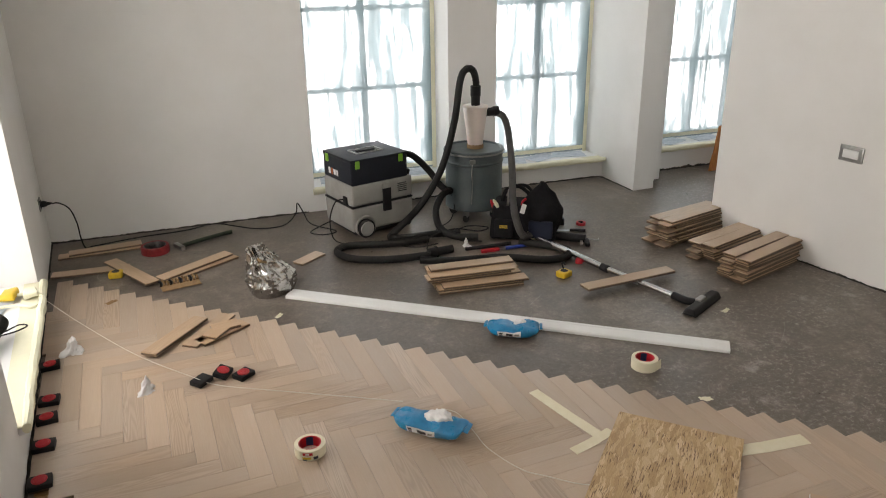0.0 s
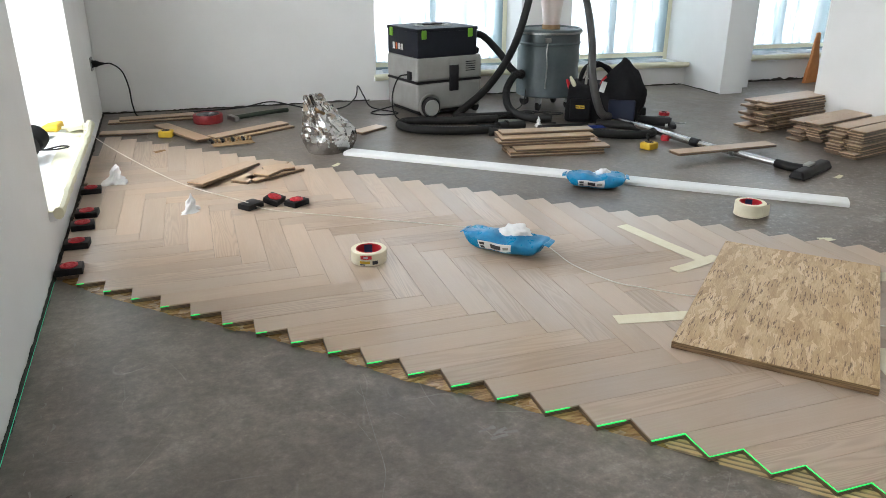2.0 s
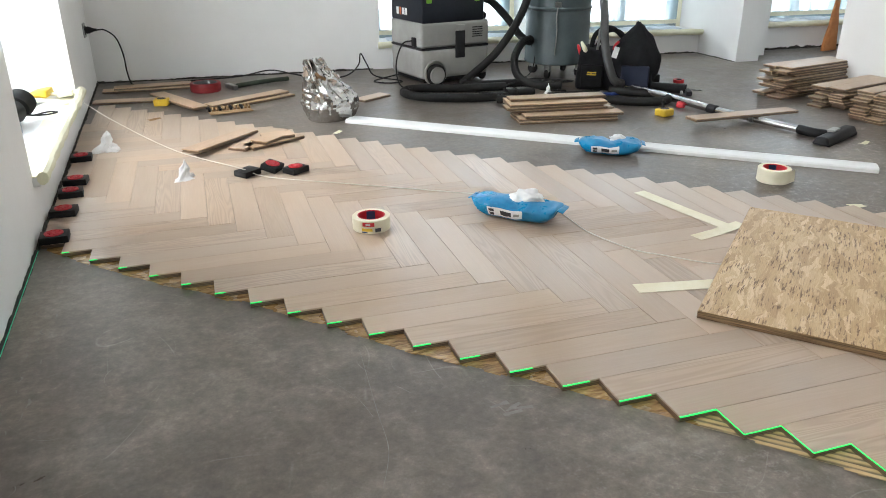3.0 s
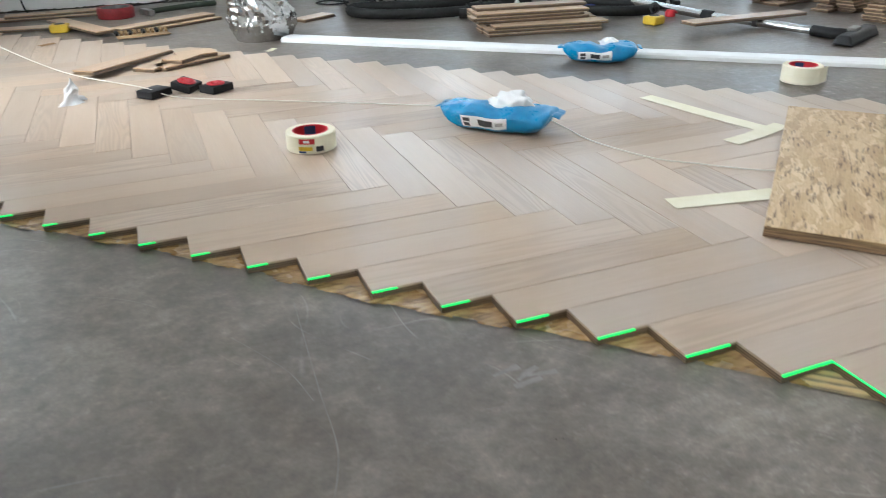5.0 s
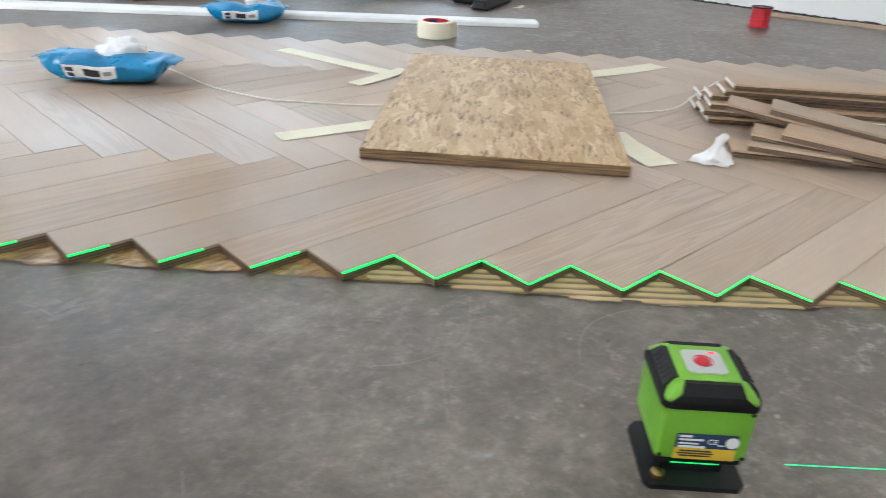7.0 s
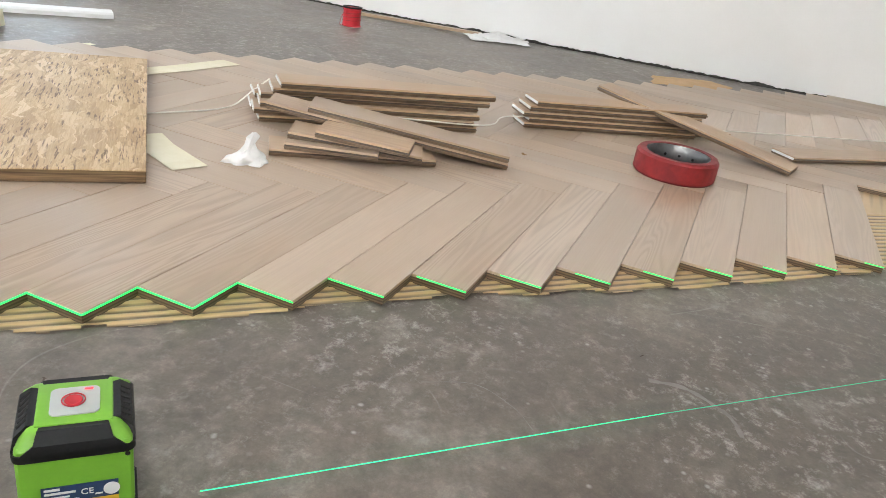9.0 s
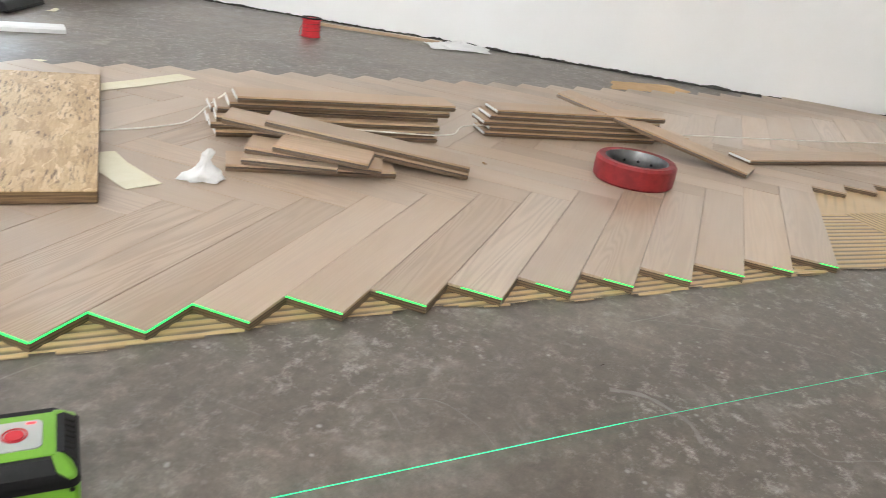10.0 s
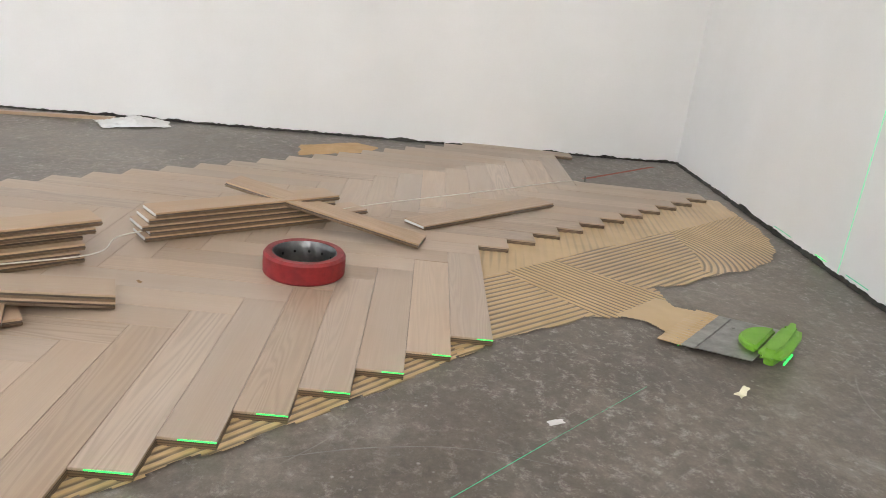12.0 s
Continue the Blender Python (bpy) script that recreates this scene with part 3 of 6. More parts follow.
def tape_roll(at, yaw, label, sleeve=True):
    root = thing("masking_tape_roll", label, "tape roll", pose(*at, 0, 0, yaw))
    r, h = 0.057, 0.041 if sleeve else 0.05
    part("tape", lathem([(0.041, 0), (r - 0.002, 0), (r, 0.002), (r, h - 0.002), (r - 0.002, h), (0.041, h), (0.041, 0)], 44), TAPE, root, "cream crepe tape")
    part("core", lathem([(0.0385, 0.0005), (0.0412, 0.0005), (0.0412, h + 0.0005), (0.0385, h + 0.0005), (0.0385, 0.0005)], 44), RED, root, "red printed card core")
    for a in (20, 140, 260):
        bm = bmesh.new()
        for k in range(8):
            b0, b1 = radians(a + 5 * k), radians(a + 5 * (k + 1))
            q = [bm.verts.new((0.0382 * math.cos(b), 0.0382 * math.sin(b), z)) for b, z in ((b0, 0.003), (b1, 0.003), (b1, h - 0.003), (b0, h - 0.003))]
            bm.faces.new(q[::-1])
        part("core_band", bm, DEEPBLUE, root, "dark blue printed band")
    if sleeve:
        for a0, a1, z0, z1, m in ((190, 226, 0.024, 0.036, RED), (200, 214, 0.027, 0.033, WHITE), (188, 220, 0.009, 0.018, YELLOW), (228, 246, 0.006, 0.018, INK), (188, 205, 0.004, 0.008, DEEPBLUE)):
            bm = bmesh.new()
            n = 8
            rr = r + (0.0007 if m is WHITE else 0.0004)
            for k in range(n):
                b0, b1 = radians(a0 + (a1 - a0) * k / n), radians(a0 + (a1 - a0) * (k + 1) / n)
                q = [bm.verts.new((rr * math.cos(b), rr * math.sin(b), z)) for b, z in ((b0, z0), (b1, z0), (b1, z1), (b0, z1))]
                bm.faces.new(q)
            part("printed_patch", bm, m, root)
    else:
        bm = boxm((0.05, 0.0008, 0.044), (0.015, -0.0575, 0.0245))
        crumple(bm, 0.004, 30, 2)
        part("loose_end", bm, TAPE, root, "loose end of the tape")
    return root


tape_roll((-0.09, 0.866, TOPZ), 40, "cream masking tape roll with red core lying on the parquet")
tape_roll((1.404, 0.893, 0.0), 20, "cream masking tape roll with red core lying on concrete", False)


def wipes(at, yaw, label, length=0.26, seed=1, tuft=1.0):
    """A soft blue packet of cleaning wipes, pinched at both ends, a wipe pulled out of the top."""
    root = thing("wipes_packet", label, "wipes packet", pose(*at, 0, 0, yaw))
    def skin(t, a):
        """A point of the packet: flat seals at both ends, a flat top and a belly that sags to the floor."""
        full = max(0.0, 1 - abs(t) ** 2.6)
        w = 0.040 + 0.020 * full ** 0.6 - 0.012 * max(0.0, abs(t) - 0.9) / 0.1
        top = 0.050 + 0.014 * full ** 0.5 - 0.010 * math.exp(-((t + 0.05) / 0.25) ** 2)
        low = 0.049 * (1 - full ** 0.62)
        c, q = math.cos(a), math.sin(a)
        y = w * math.copysign(abs(c) ** 0.62, c)
        z = (top + low) / 2 + (top - low) / 2 * math.copysign(abs(q) ** 0.75, q)
        p = Vector((t * length / 2, y, z))
        soft = min(1.0, 0.25 + z / 0.02)
        p += 0.009 * noise.noise_vector(p * 17 + Vector((seed, 0, 0))) * soft
        ridge_ = 1 - abs(noise.noise(p * 30 + Vector((seed, 5, 0))))
        p += Vector((0, c, q)) * 0.007 * (ridge_ - 0.75) * soft
        p.z = max(p.z, 0.0005)
        return p

    bm = bmesh.new()
    nx, nr = 44, 30
    rings = [[bm.verts.new(skin(-1 + 2 * i / nx, 2 * math.pi * k / nr)) for k in range(nr)] for i in range(nx + 1)]
    for a, b in zip(rings, rings[1:]):
        for k in range(nr):
            bm.faces.new((a[k], b[k], b[(k + 1) % nr], a[(k + 1) % nr]))
    bm.faces.new(rings[0])
    bm.faces.new(rings[-1][::-1])
    part("wrapper", bm, BLUEFOIL, root, "creased shiny blue plastic wrapper", 0.45)
    for end in (-1, 1):
        fin = boxm((0.016, 0.062, 0.0016), (end * (length / 2 + 0.007), 0, 0.0495), 0.0004, seg=1, rot=(0, end * 12, 0))
        bmesh.ops.subdivide_edges(fin, edges=fin.edges[:], cuts=3, use_grid_fill=True)
        crumple(fin, 0.004, 40, seed + end)
        part("end_seal", fin, BLUEFOIL, root, smooth=0.8)

    def patch(x0, x1, a0, a1, mat, up):
        b = bmesh.new()
        n, q = 16, 8
        g = []
        for i in range(n + 1):
            row = []
            for j in range(q + 1):
                t = (x0 + (x1 - x0) * i / n) * 2 / length
                a = radians(a0 + (a1 - a0) * j / q)
                p = skin(t, a)
                out = Vector((0, math.cos(a), math.sin(a)))
                row.append(b.verts.new(p + out * up))
            g.append(row)
        for i in range(n):
            for j in range(q):
                b.faces.new((g[i][j], g[i][j + 1], g[i + 1][j + 1], g[i + 1][j]))
        part("label_patch" if mat is WHITE else "print_bar", b, mat, root, "" if mat is not WHITE else "white printed label", 3)

    patch(-0.072, 0.038, 208, 164, WHITE, 0.0012)
    patch(-0.066, -0.050, 202, 186, INK, 0.0022)
    patch(-0.066, -0.048, 182, 172, INK, 0.0022)
    patch(-0.030, 0.004, 196, 176, INK, 0.0022)
    patch(0.012, 0.030, 192, 180, GREYPL, 0.0022)
    tis = bmesh.new()
    bmesh.ops.create_icosphere(tis, subdivisions=4, radius=1.0)
    for v in tis.verts:
        p = v.co.copy()
        f = 1 + 0.32 * noise.noise(p * 2.3 + Vector((seed, 0, 0))) + 0.14 * noise.noise(p * 6 + Vector((0, seed, 0)))
        v.co = Vector((p.x * 0.052 * f, p.y * 0.034 * f, max(-0.2, p.z) * 0.034 * f)) * tuft
    part("pulled_wipe", tis, PAPER, root, "crumpled white wipe", 3, m=pose(0.03, 0.012, 0.056))
    return root


wipes((0.362, 0.81, TOPZ), -45, "torn-open blue packet of wipes with white wipe showing, on parquet", length=0.285, seed=1)
wipes((1.022, 1.40, 0.0), -31, "blue packet of wipes lying against the white skirting board", length=0.25, seed=4, tuft=0.6)

# ---- strand board and the tape strips round it ----
board = thing("strand_board", "square-cut piece of golden strand board lying on the parquet", "strand board", pose(0.938, 0.172, TOPZ + 0.0009, 0, 0, 43))
bm = boxm((0.785, 0.455, 0.02), (0, 0, 0.01), 0.0012, seg=1)
part("panel", bm, OSB, board)


def strip(points, width=0.048, z=TOPZ + 0.0006, name="tape_strip", label="strip of cream masking tape stuck to the parquet"):
    """A strip of tape along the points."""
    bm = bmesh.new()
    line = [Vector((*p, 0)) for p in points]
    rows = []
    for i, c in enumerate(line):
        d = (line[min(i + 1, len(line) - 1)] - line[max(i - 1, 0)]).normalized()
        s = Vector((-d.y, d.x, 0))
        rows.append([bm.verts.new(c + s * width / 2 * k + Vector((0, 0, zz))) for k, zz in ((-1, z), (1, z), (1, z + 0.0009), (-1, z + 0.0009))])
    for a, b in zip(rows, rows[1:]):
        for k in range(4):
            bm.faces.new((a[k], a[(k + 1) % 4], b[(k + 1) % 4], b[k]))
    bm.faces.new(rows[0][::-1])
    bm.faces.new(rows[-1])
    bmesh.ops.recalc_face_normals(bm, faces=bm.faces[:])
    ob = part(name, bm, TAPE, smooth=0)
    return tagged(ob, label, "tape strip", "tape strips by the board")


strip([(0.850, 0.895), (0.89, 0.69), (0.932, 0.505)])
strip([(0.785, 0.482), (0.87, 0.50), (0.985, 0.535)], 0.042, TOPZ + 0.0018)
strip([(0.444, 0.248), (0.53, 0.232), (0.66, 0.208)])
strip([(0.985, -0.09), (0.95, -0.15), (0.905, -0.262)], 0.062)
strip([(1.26, 0.265), (1.44, 0.226), (1.61, 0.205)], 0.06)

# ---- loose oak planks ----
LW, LT = 0.08, 0.013


def loose_mesh(length, tongue=True):
    """A plank with a groove down one side and a tongue down the other; its top lies at z = 0."""
    bm = bmesh.new()
    sec = [(-0.040, -LT), (0.040, -LT), (0.040, -0.0088), (0.0335, -0.0088), (0.0335, -0.0052), (0.040, -0.0052), (0.040, -0.0007), (0.0393, 0.0), (-0.0393, 0.0), (-0.040, -0.0007), (-0.040, -0.0056), (-0.0445, -0.0056), (-0.0445, -0.0084), (-0.040, -0.0084)]
    a = [bm.verts.new((-length / 2, y, z)) for y, z in sec]
    b = [bm.verts.new((length / 2, y, z)) for y, z in sec]
    n = len(sec)
    bm.faces.new(a)
    bm.faces.new(b[::-1])
    for k in range(n):
        bm.faces.new((a[k], b[k], b[(k + 1) % n], a[(k + 1) % n]))
    bmesh.ops.recalc_face_normals(bm, faces=bm.faces[:])
    return finish("plank", bm, OAK_LOOSE, 0)


LOOSE = {}


def plank(u, v, z, yaw, length=0.48, tilt=0.0, label="loose oak parquet plank", group="loose planks", lean=0.0, tip=False):
    """One plank with its underside at z."""
    if length not in LOOSE:
        LOOSE[length] = loose_mesh(length)
    ob = new("oak_plank", LOOSE[length])
    ob.matrix_basis = pose(u, v, z + LT, lean, tilt, yaw)
    tagged(ob, label, "plank", group)
    if tip:
        # white strip painted in for window light catching the plank's end
        part("end_highlight", boxm((0.003, 0.074, 0.0055), (-length / 2 - 0.0012, 0, -0.0055), 0.0008), WHITE, ob, "white strip for window light on the end tongue", smooth=0)
    return ob


def stack(u, v, yaw, layers, pairs=1, seed=0, label="", group="", z0=0.0, skew=0.012, length=0.48, tip=False):
    """Planks piled flat, a little askew; pairs lie side by side."""
    rnd = random.Random(seed)
    a = radians(yaw)
    for k in range(layers):
        for p in range(pairs):
            off = (p - (pairs - 1) / 2) * 0.0865
            s, o = rnd.uniform(-skew, skew) * 2, off + rnd.uniform(-skew, skew) * 0.5
            plank(u + s * math.cos(a) - o * math.sin(a), v + s * math.sin(a) + o * math.cos(a), z0 + k * (LT + 0.0006) + (0.0002 * p), yaw + rnd.uniform(-1.6, 1.6), length, 0, label, group, tip=tip)


stack(2.685, 2.145, 12, 12, 2, 1, "oak plank in a tall ragged pile by the wall", "tall plank pile", skew=0.036, length=0.54)
stack(2.735, 1.83, 13, 8, 2, 2, "oak plank in a middle pile by the wall", "middle plank pile", skew=0.022, length=0.54)
stack(2.685, 1.535, 14, 10, 2, 3, "oak plank in a neat pile by the wall", "neat plank pile", skew=0.012, length=0.54)
stack(1.135, 2.045, -8, 3, 3, 4, "oak plank in a low pile on the concrete", "low plank pile", skew=0.012)
stack(1.095, 2.07, -8, 3, 2, 5, "oak plank in a low pile on the concrete", "low plank pile", z0=3 * (LT + 0.0006), skew=0.01)
plank(1.115, 2.09, 6 * (LT + 0.0006), -7, label="oak plank on top of a low pile", group="low plank pile")
# loose ones in the far corner
plank(-0.82, 3.40, 0.0, 0, label="oak offcut lying on concrete in the corner")
plank(-0.79, 3.415, LT + 0.0005, 3, 0.42, label="oak offcut lying on another plank in the corner")
plank(-0.87, 3.08, 0.0, -6, 0.42, label="oak plank lying beside the laid parquet")
plank(-0.655, 2.945, LT + 0.001, -64, 0.50, label="oak plank lying across another plank")
plank(-0.275, 2.865, 0.0, 29, 0.48, label="oak plank lying on the concrete")
plank(-0.30, 2.885, LT + 0.0005, 31, 0.48, label="oak plank lying on another plank")
plank(0.345, 2.75, 0.0, 34, 0.20, label="short oak offcut lying behind the foil bag")
# offcuts on the laid parquet
plank(-0.475, 1.985, TOPZ + 0.012, 50, 0.40, 1.5, label="oak offcut lying on other offcuts")
plank(-0.32, 2.0, TOPZ, 52, 0.34, label="oak offcut lying on the parquet")
plank(-0.265, 1.945, TOPZ, 30, 0.26, label="oak offcut lying on the parquet")
plank(-0.275, 1.955, TOPZ + LT + 0.0005, 48, 0.17, label="short oak offcut lying on another")
plank(-0.245, 1.985, TOPZ + LT + 0.0008, 8, 0.13, label="short oak offcut lying on another")
# on the concrete by the suction tube
plank(1.86, 1.645, 0.036, 2, 0.58, 0.5, label="oak plank lying across the suction tube")
# bundles on the parquet
stack(1.447, -0.296, -49, 3, 2, 7, "oak plank with a window-lit white end in a bundle", "string-tied plank bundle", TOPZ, 0.008, tip=True)
stack(1.437, -0.322, -48.5, 3, 1, 8, "oak plank with a window-lit white end in a bundle", "string-tied plank bundle", TOPZ + 3 * (LT + 0.0006), 0.012, tip=True)
for k, (slide, turn) in enumerate(((-0.004, -51.5), (0.006, -51), (-0.012, -50.5), (0.004, -51), (0.018, -50))):
    a = radians(turn)
    plank(1.872 + slide * math.cos(a), -0.762 + slide * math.sin(a), TOPZ + k * (LT + 0.0008), turn, label="oak plank with a window-lit white end in a second bundle", group="second plank bundle", tip=True)
plank(1.99, -0.88, TOPZ, -48, 0.40, label="oak plank slid out from a bundle")
plank(1.925, -0.965, TOPZ + 0.040, -103, 0.52, 8.4, label="oak plank leaning on a bundle of planks")
plank(2.215, -1.392, TOPZ + 0.0002, -46, 0.56, label="reddish oak plank lying alone on the parquet", tip=True)
plank(1.180, -0.411, TOPZ, -54.5, 0.31, label="oak offcut lying flat under a loose heap", group="loose plank heap")
plank(1.145, -0.390, TOPZ + LT + 0.0005, -66, 0.17, label="short oak offcut in a loose heap", group="loose plank heap")
plank(1.184, -0.418, 0.0355, -66, 0.25, 3.5, label="oak offcut in a loose heap", group="loose plank heap")
plank(1.180, -0.438, 0.0478, -73, 0.175, 3.0, label="short oak offcut in a loose heap", group="loose plank heap")
plank(1.276, -0.440, 0.0440, -67, 0.48, 6.6, label="oak plank sloping off a loose heap", group="loose plank heap")
plank(1.292, -0.477, 0.0530, -67, 0.40, 6.6, label="oak plank sloping off a loose heap", group="loose plank heap")

# ---- skirting board, foil bag, tissues, spacers ----
sk = thing("skirting_board", "long white primed skirting board lying on the concrete", "skirting board", pose(0.996, 1.580, 0.0, 0, 0, math.degrees(math.atan2(0.875 - 2.30, 1.865 - 0.127))))
bm = bmesh.new()
sec = [(-0.048, 0.0), (0.048, 0.0), (0.048, 0.014), (0.030, 0.016), (0.022, 0.013), (0.014, 0.018), (-0.040, 0.018), (-0.048, 0.012)]
LSK = 2.24
a = [bm.verts.new((-LSK / 2, y, z)) for y, z in sec]
b = [bm.verts.new((LSK / 2, y, z)) for y, z in sec]
bm.faces.new(a)
bm.faces.new(b[::-1])
for k in range(len(sec)):
    bm.faces.new((a[k], b[k], b[(k + 1) % len(sec)], a[(k + 1) % len(sec)]))
bmesh.ops.recalc_face_normals(bm, faces=bm.faces[:])
part("board", bm, WHITE, sk, smooth=0.3)

bag = thing("foil_bag", "crumpled silver foil bag standing on the concrete", "foil bag", pose(0.055, 2.375, 0, 0, 0, 25))
bm = bmesh.new()
nz, nr = 44, 72
rings = []
for j in range(nz + 1):
    t = j / nz
    wide = 0.108 + 0.022 * math.sin(min(t, 0.5) * 2 * math.pi) if t < 0.5 else 0.108 - 0.066 * ((t - 0.5) / 0.5) ** 0.8
    deep = wide * (0.80 if t < 0.5 else 0.80 - 1.0 * (t - 0.5))
    ring = []
    for k in range(nr):
        an = 2 * math.pi * k / nr
        c, q = math.cos(an), math.sin(an)
        p = Vector((wide * math.copysign(abs(c) ** 0.8, c) - 0.13 * max(0, t - 0.35), deep * math.copysign(abs(q) ** 0.8, q), 0.29 * t))
        w = Vector((c * 1.2, q * 1.2, t * 1.6))
        crease = 1 - abs(noise.noise(w * 1.5 + Vector((4, 0, 0))))
        small = 1 - abs(noise.noise(Vector((c * 3.4, q * 3.4, t * 4.5))))
        tiny = noise.noise(Vector((c * 8, q * 8, t * 11)))
        p += Vector((c, q, 0.25)) * (0.030 * (crease - 0.72) + 0.030 * (small - 0.75) * (0.5 + t) + 0.009 * (abs(tiny) - 0.2)) * min(1, 0.35 + t * 4)
        p.z = max(p.z, 0.001)
        ring.append(bm.verts.new(p))
    rings.append(ring)
for p, q in zip(rings, rings[1:]):
    for k in range(nr):
        bm.faces.new((p[k], p[(k + 1) % nr], q[(k + 1) % nr], q[k]))
bm.faces.new(rings[0][::-1])
bm.faces.new(rings[-1])
part("pouch", bm, FOIL, bag, smooth=0.3)
bm = boxm((0.05, 0.03, 0.012), (0, 0, 0), 0.004)
crumple(bm, 0.006, 40, 3)
part("folded_tab", bm, CARD, bag, "brown torn tab", m=pose(-0.075, -0.04, 0.215, 20, 30, 10))
bm = boxm((0.06, 0.004, 0.03))
crumple(bm, 0.006, 40, 7)
part("loose_flap", bm, FOIL, bag, m=pose(0.0, -0.03, 0.22, -20, 10, 30))


def tissue(u, v, z, yaw, size, seed):
    """A twisted, crumpled paper tissue with a standing tip and a spread foot."""
    root = thing("crumpled_tissue", "white crumpled tissue with a standing twisted tip on parquet", "tissue", pose(u, v, z, 0, 0, yaw), "crumpled tissues")
    bm = bmesh.new()
    nz, nr = 24, 26
    rings = []
    for j in range(nz + 1):
        t = j / nz
        r = size * (0.42 * (1 - t) ** 2.2 + 0.11 + 0.05 * math.sin(t * 9 + seed))
        if t > 0.85:
            r *= 1 - 0.7 * (t - 0.85) / 0.15
        ring = []
        for k in range(nr):
            a = 2 * math.pi * k / nr + t * 1.5
            c, s = math.cos(a), math.sin(a)
            f = 1 + 0.85 * noise.noise(Vector((c * 1.2, s * 1.2 + seed, t * 3.2))) + 0.3 * noise.noise(Vector((c * 3, s * 3 + seed, t * 5)))
            ring.append(bm.verts.new((r * f * c * 1.25 + 0.22 * size * (t - 0.3), r * f * s * 0.85, max(0.0005, size * (1.08 * t + 0.05 * noise.noise(Vector((c * 3, s * 3, seed))))))))
        rings.append(ring)
    for p, q in zip(rings, rings[1:]):
        for k in range(nr):
            bm.faces.new((p[k], p[(k + 1) % nr], q[(k + 1) % nr], q[k]))
    bm.faces.new(rings[0][::-1])
    bm.faces.new(rings[-1])
    part("paper", bm, PAPER, root, smooth=0.7)
    wing = bmesh.new()
    bmesh.ops.create_icosphere(wing, subdivisions=3, radius=1)
    for w in wing.verts:
        f = 1 + 0.4 * noise.noise(w.co * 2.4 + Vector((seed, 1, 0)))
        w.co = Vector((w.co.x * size * 0.34 * f, w.co.y * size * 0.24 * f, abs(w.co.z) * size * 0.2 * f))
    part("fold", wing, PAPER, root, smooth=3, m=pose(size * 0.3, -size * 0.1, 0.001))
    return root


tissue(-0.925, 2.035, TOPZ, 20, 0.075, 1)
tissue(-0.625, 1.555, TOPZ, 60, 0.062, 3)
tissue(0.998, -0.308, TOPZ, -40, 0.05, 6)
tissue(1.30, 2.56, 0.0, 80, 0.05, 9)


def spacer(u, v, yaw, z=TOPZ, face=True, tilt=0.0, label="black edge spacer with red wheel set between wall and parquet"):
    """A square black wall spacer with a ribbed red adjusting wheel on top."""
    root = thing("wall_spacer", label, "spacer", pose(u, v, z, tilt, 0, yaw), "wall spacers")
    part("housing", boxm((0.078, 0.062, 0.022), (0, 0, 0.011), 0.003), BLACK, root)
    if face:
        part("wheel_disc", lathem([(0, 0.0), (0.026, 0.0), (0.026, 0.003), (0.020, 0.0042), (0.018, 0.0022), (0.006, 0.0022), (0.005, 0.0045), (0, 0.0045)], 28), RED, root, "red adjusting wheel", m=pose(0, 0, 0.0222))
        for k in range(4):
            part("spoke", boxm((0.034, 0.005, 0.002), (0, 0, 0), 0.0006, seg=1), RED, root, m=pose(0, 0, 0.0258, 0, 0, 45 * k + 10))
    return root


for _u, _v, _a in ((-1.022, 1.925, 3), (-1.006, 1.615, -4), (-1.006, 1.475, 5), (-1.004, 1.285, -3), (-1.0, 1.058, 2)):
    spacer(_u + 0.012, _v, _a)
spacer(-0.405, 1.522, 40, face=False, label="black edge spacer lying face down on the parquet")
spacer(-0.315, 1.548, 58, TOPZ + 0.006, tilt=14, label="black edge spacer with red wheel tipped on its neighbour")
spacer(-0.232, 1.502, 36, label="black edge spacer with red wheel lying on the parquet")

# ---- the laser level ----
PLATE = surface("pale_grey_plate", (0.50, 0.52, 0.50), (0.44, 0.46, 0.44), 0.4, scale=14, bump=0.04)
lev = thing("laser_level", "bright green and black cube laser level standing on concrete", "laser level", pose(0.297, -0.676, 0, 0, 0, -44.6))
part("foot_plate", prismm([(-0.040, -0.048), (0.034, -0.048), (0.040, -0.042), (0.040, 0.026), (0.032, 0.034), (-0.036, 0.034), (-0.044, 0.026), (-0.044, -0.042)], 0.0, 0.0045), BLACK, lev)
part("pedestal", boxm((0.050, 0.050, 0.019), (0, -0.004, 0.0135), 0.003), BLACK, lev)
part("lens_slot", boxm((0.040, 0.002, 0.0055), (0.0, -0.0295, 0.0165), 0.0006), LASER, lev, "glowing green lens slot", smooth=0)
part("lens_slot", boxm((0.002, 0.034, 0.0055), (0.0255, -0.004, 0.0165), 0.0006), LASER, lev, "glowing green lens slot", smooth=0)
part("thumb_screw", lathem([(0, 0), (0.006, 0), (0.006, 0.004), (0.003, 0.006), (0, 0.006)], 16), surface("brass", (0.45, 0.30, 0.10), None, 0.3, 1.0), lev, "brass levelling screw", m=pose(-0.031, -0.036, 0.0045))
W = 0.077
part("body", boxm((W - 0.001, W - 0.001, 0.0635), (0, 0, 0.0557), 0.0055, seg=3), LIME, lev)
part("base_band", boxm((0.071, 0.071, 0.008), (0, 0, 0.0225), 0.003), BLACK, lev)
part("cap", boxm((W - 0.001, W - 0.001, 0.011), (0, 0, 0.0902), 0.004, seg=3, taper=(0.76, 0.76)), LIME, lev)
part("cap_step", boxm((0.050, 0.050, 0.0015), (0, 0, 0.0957), 0.0045, seg=3), LIME, lev)
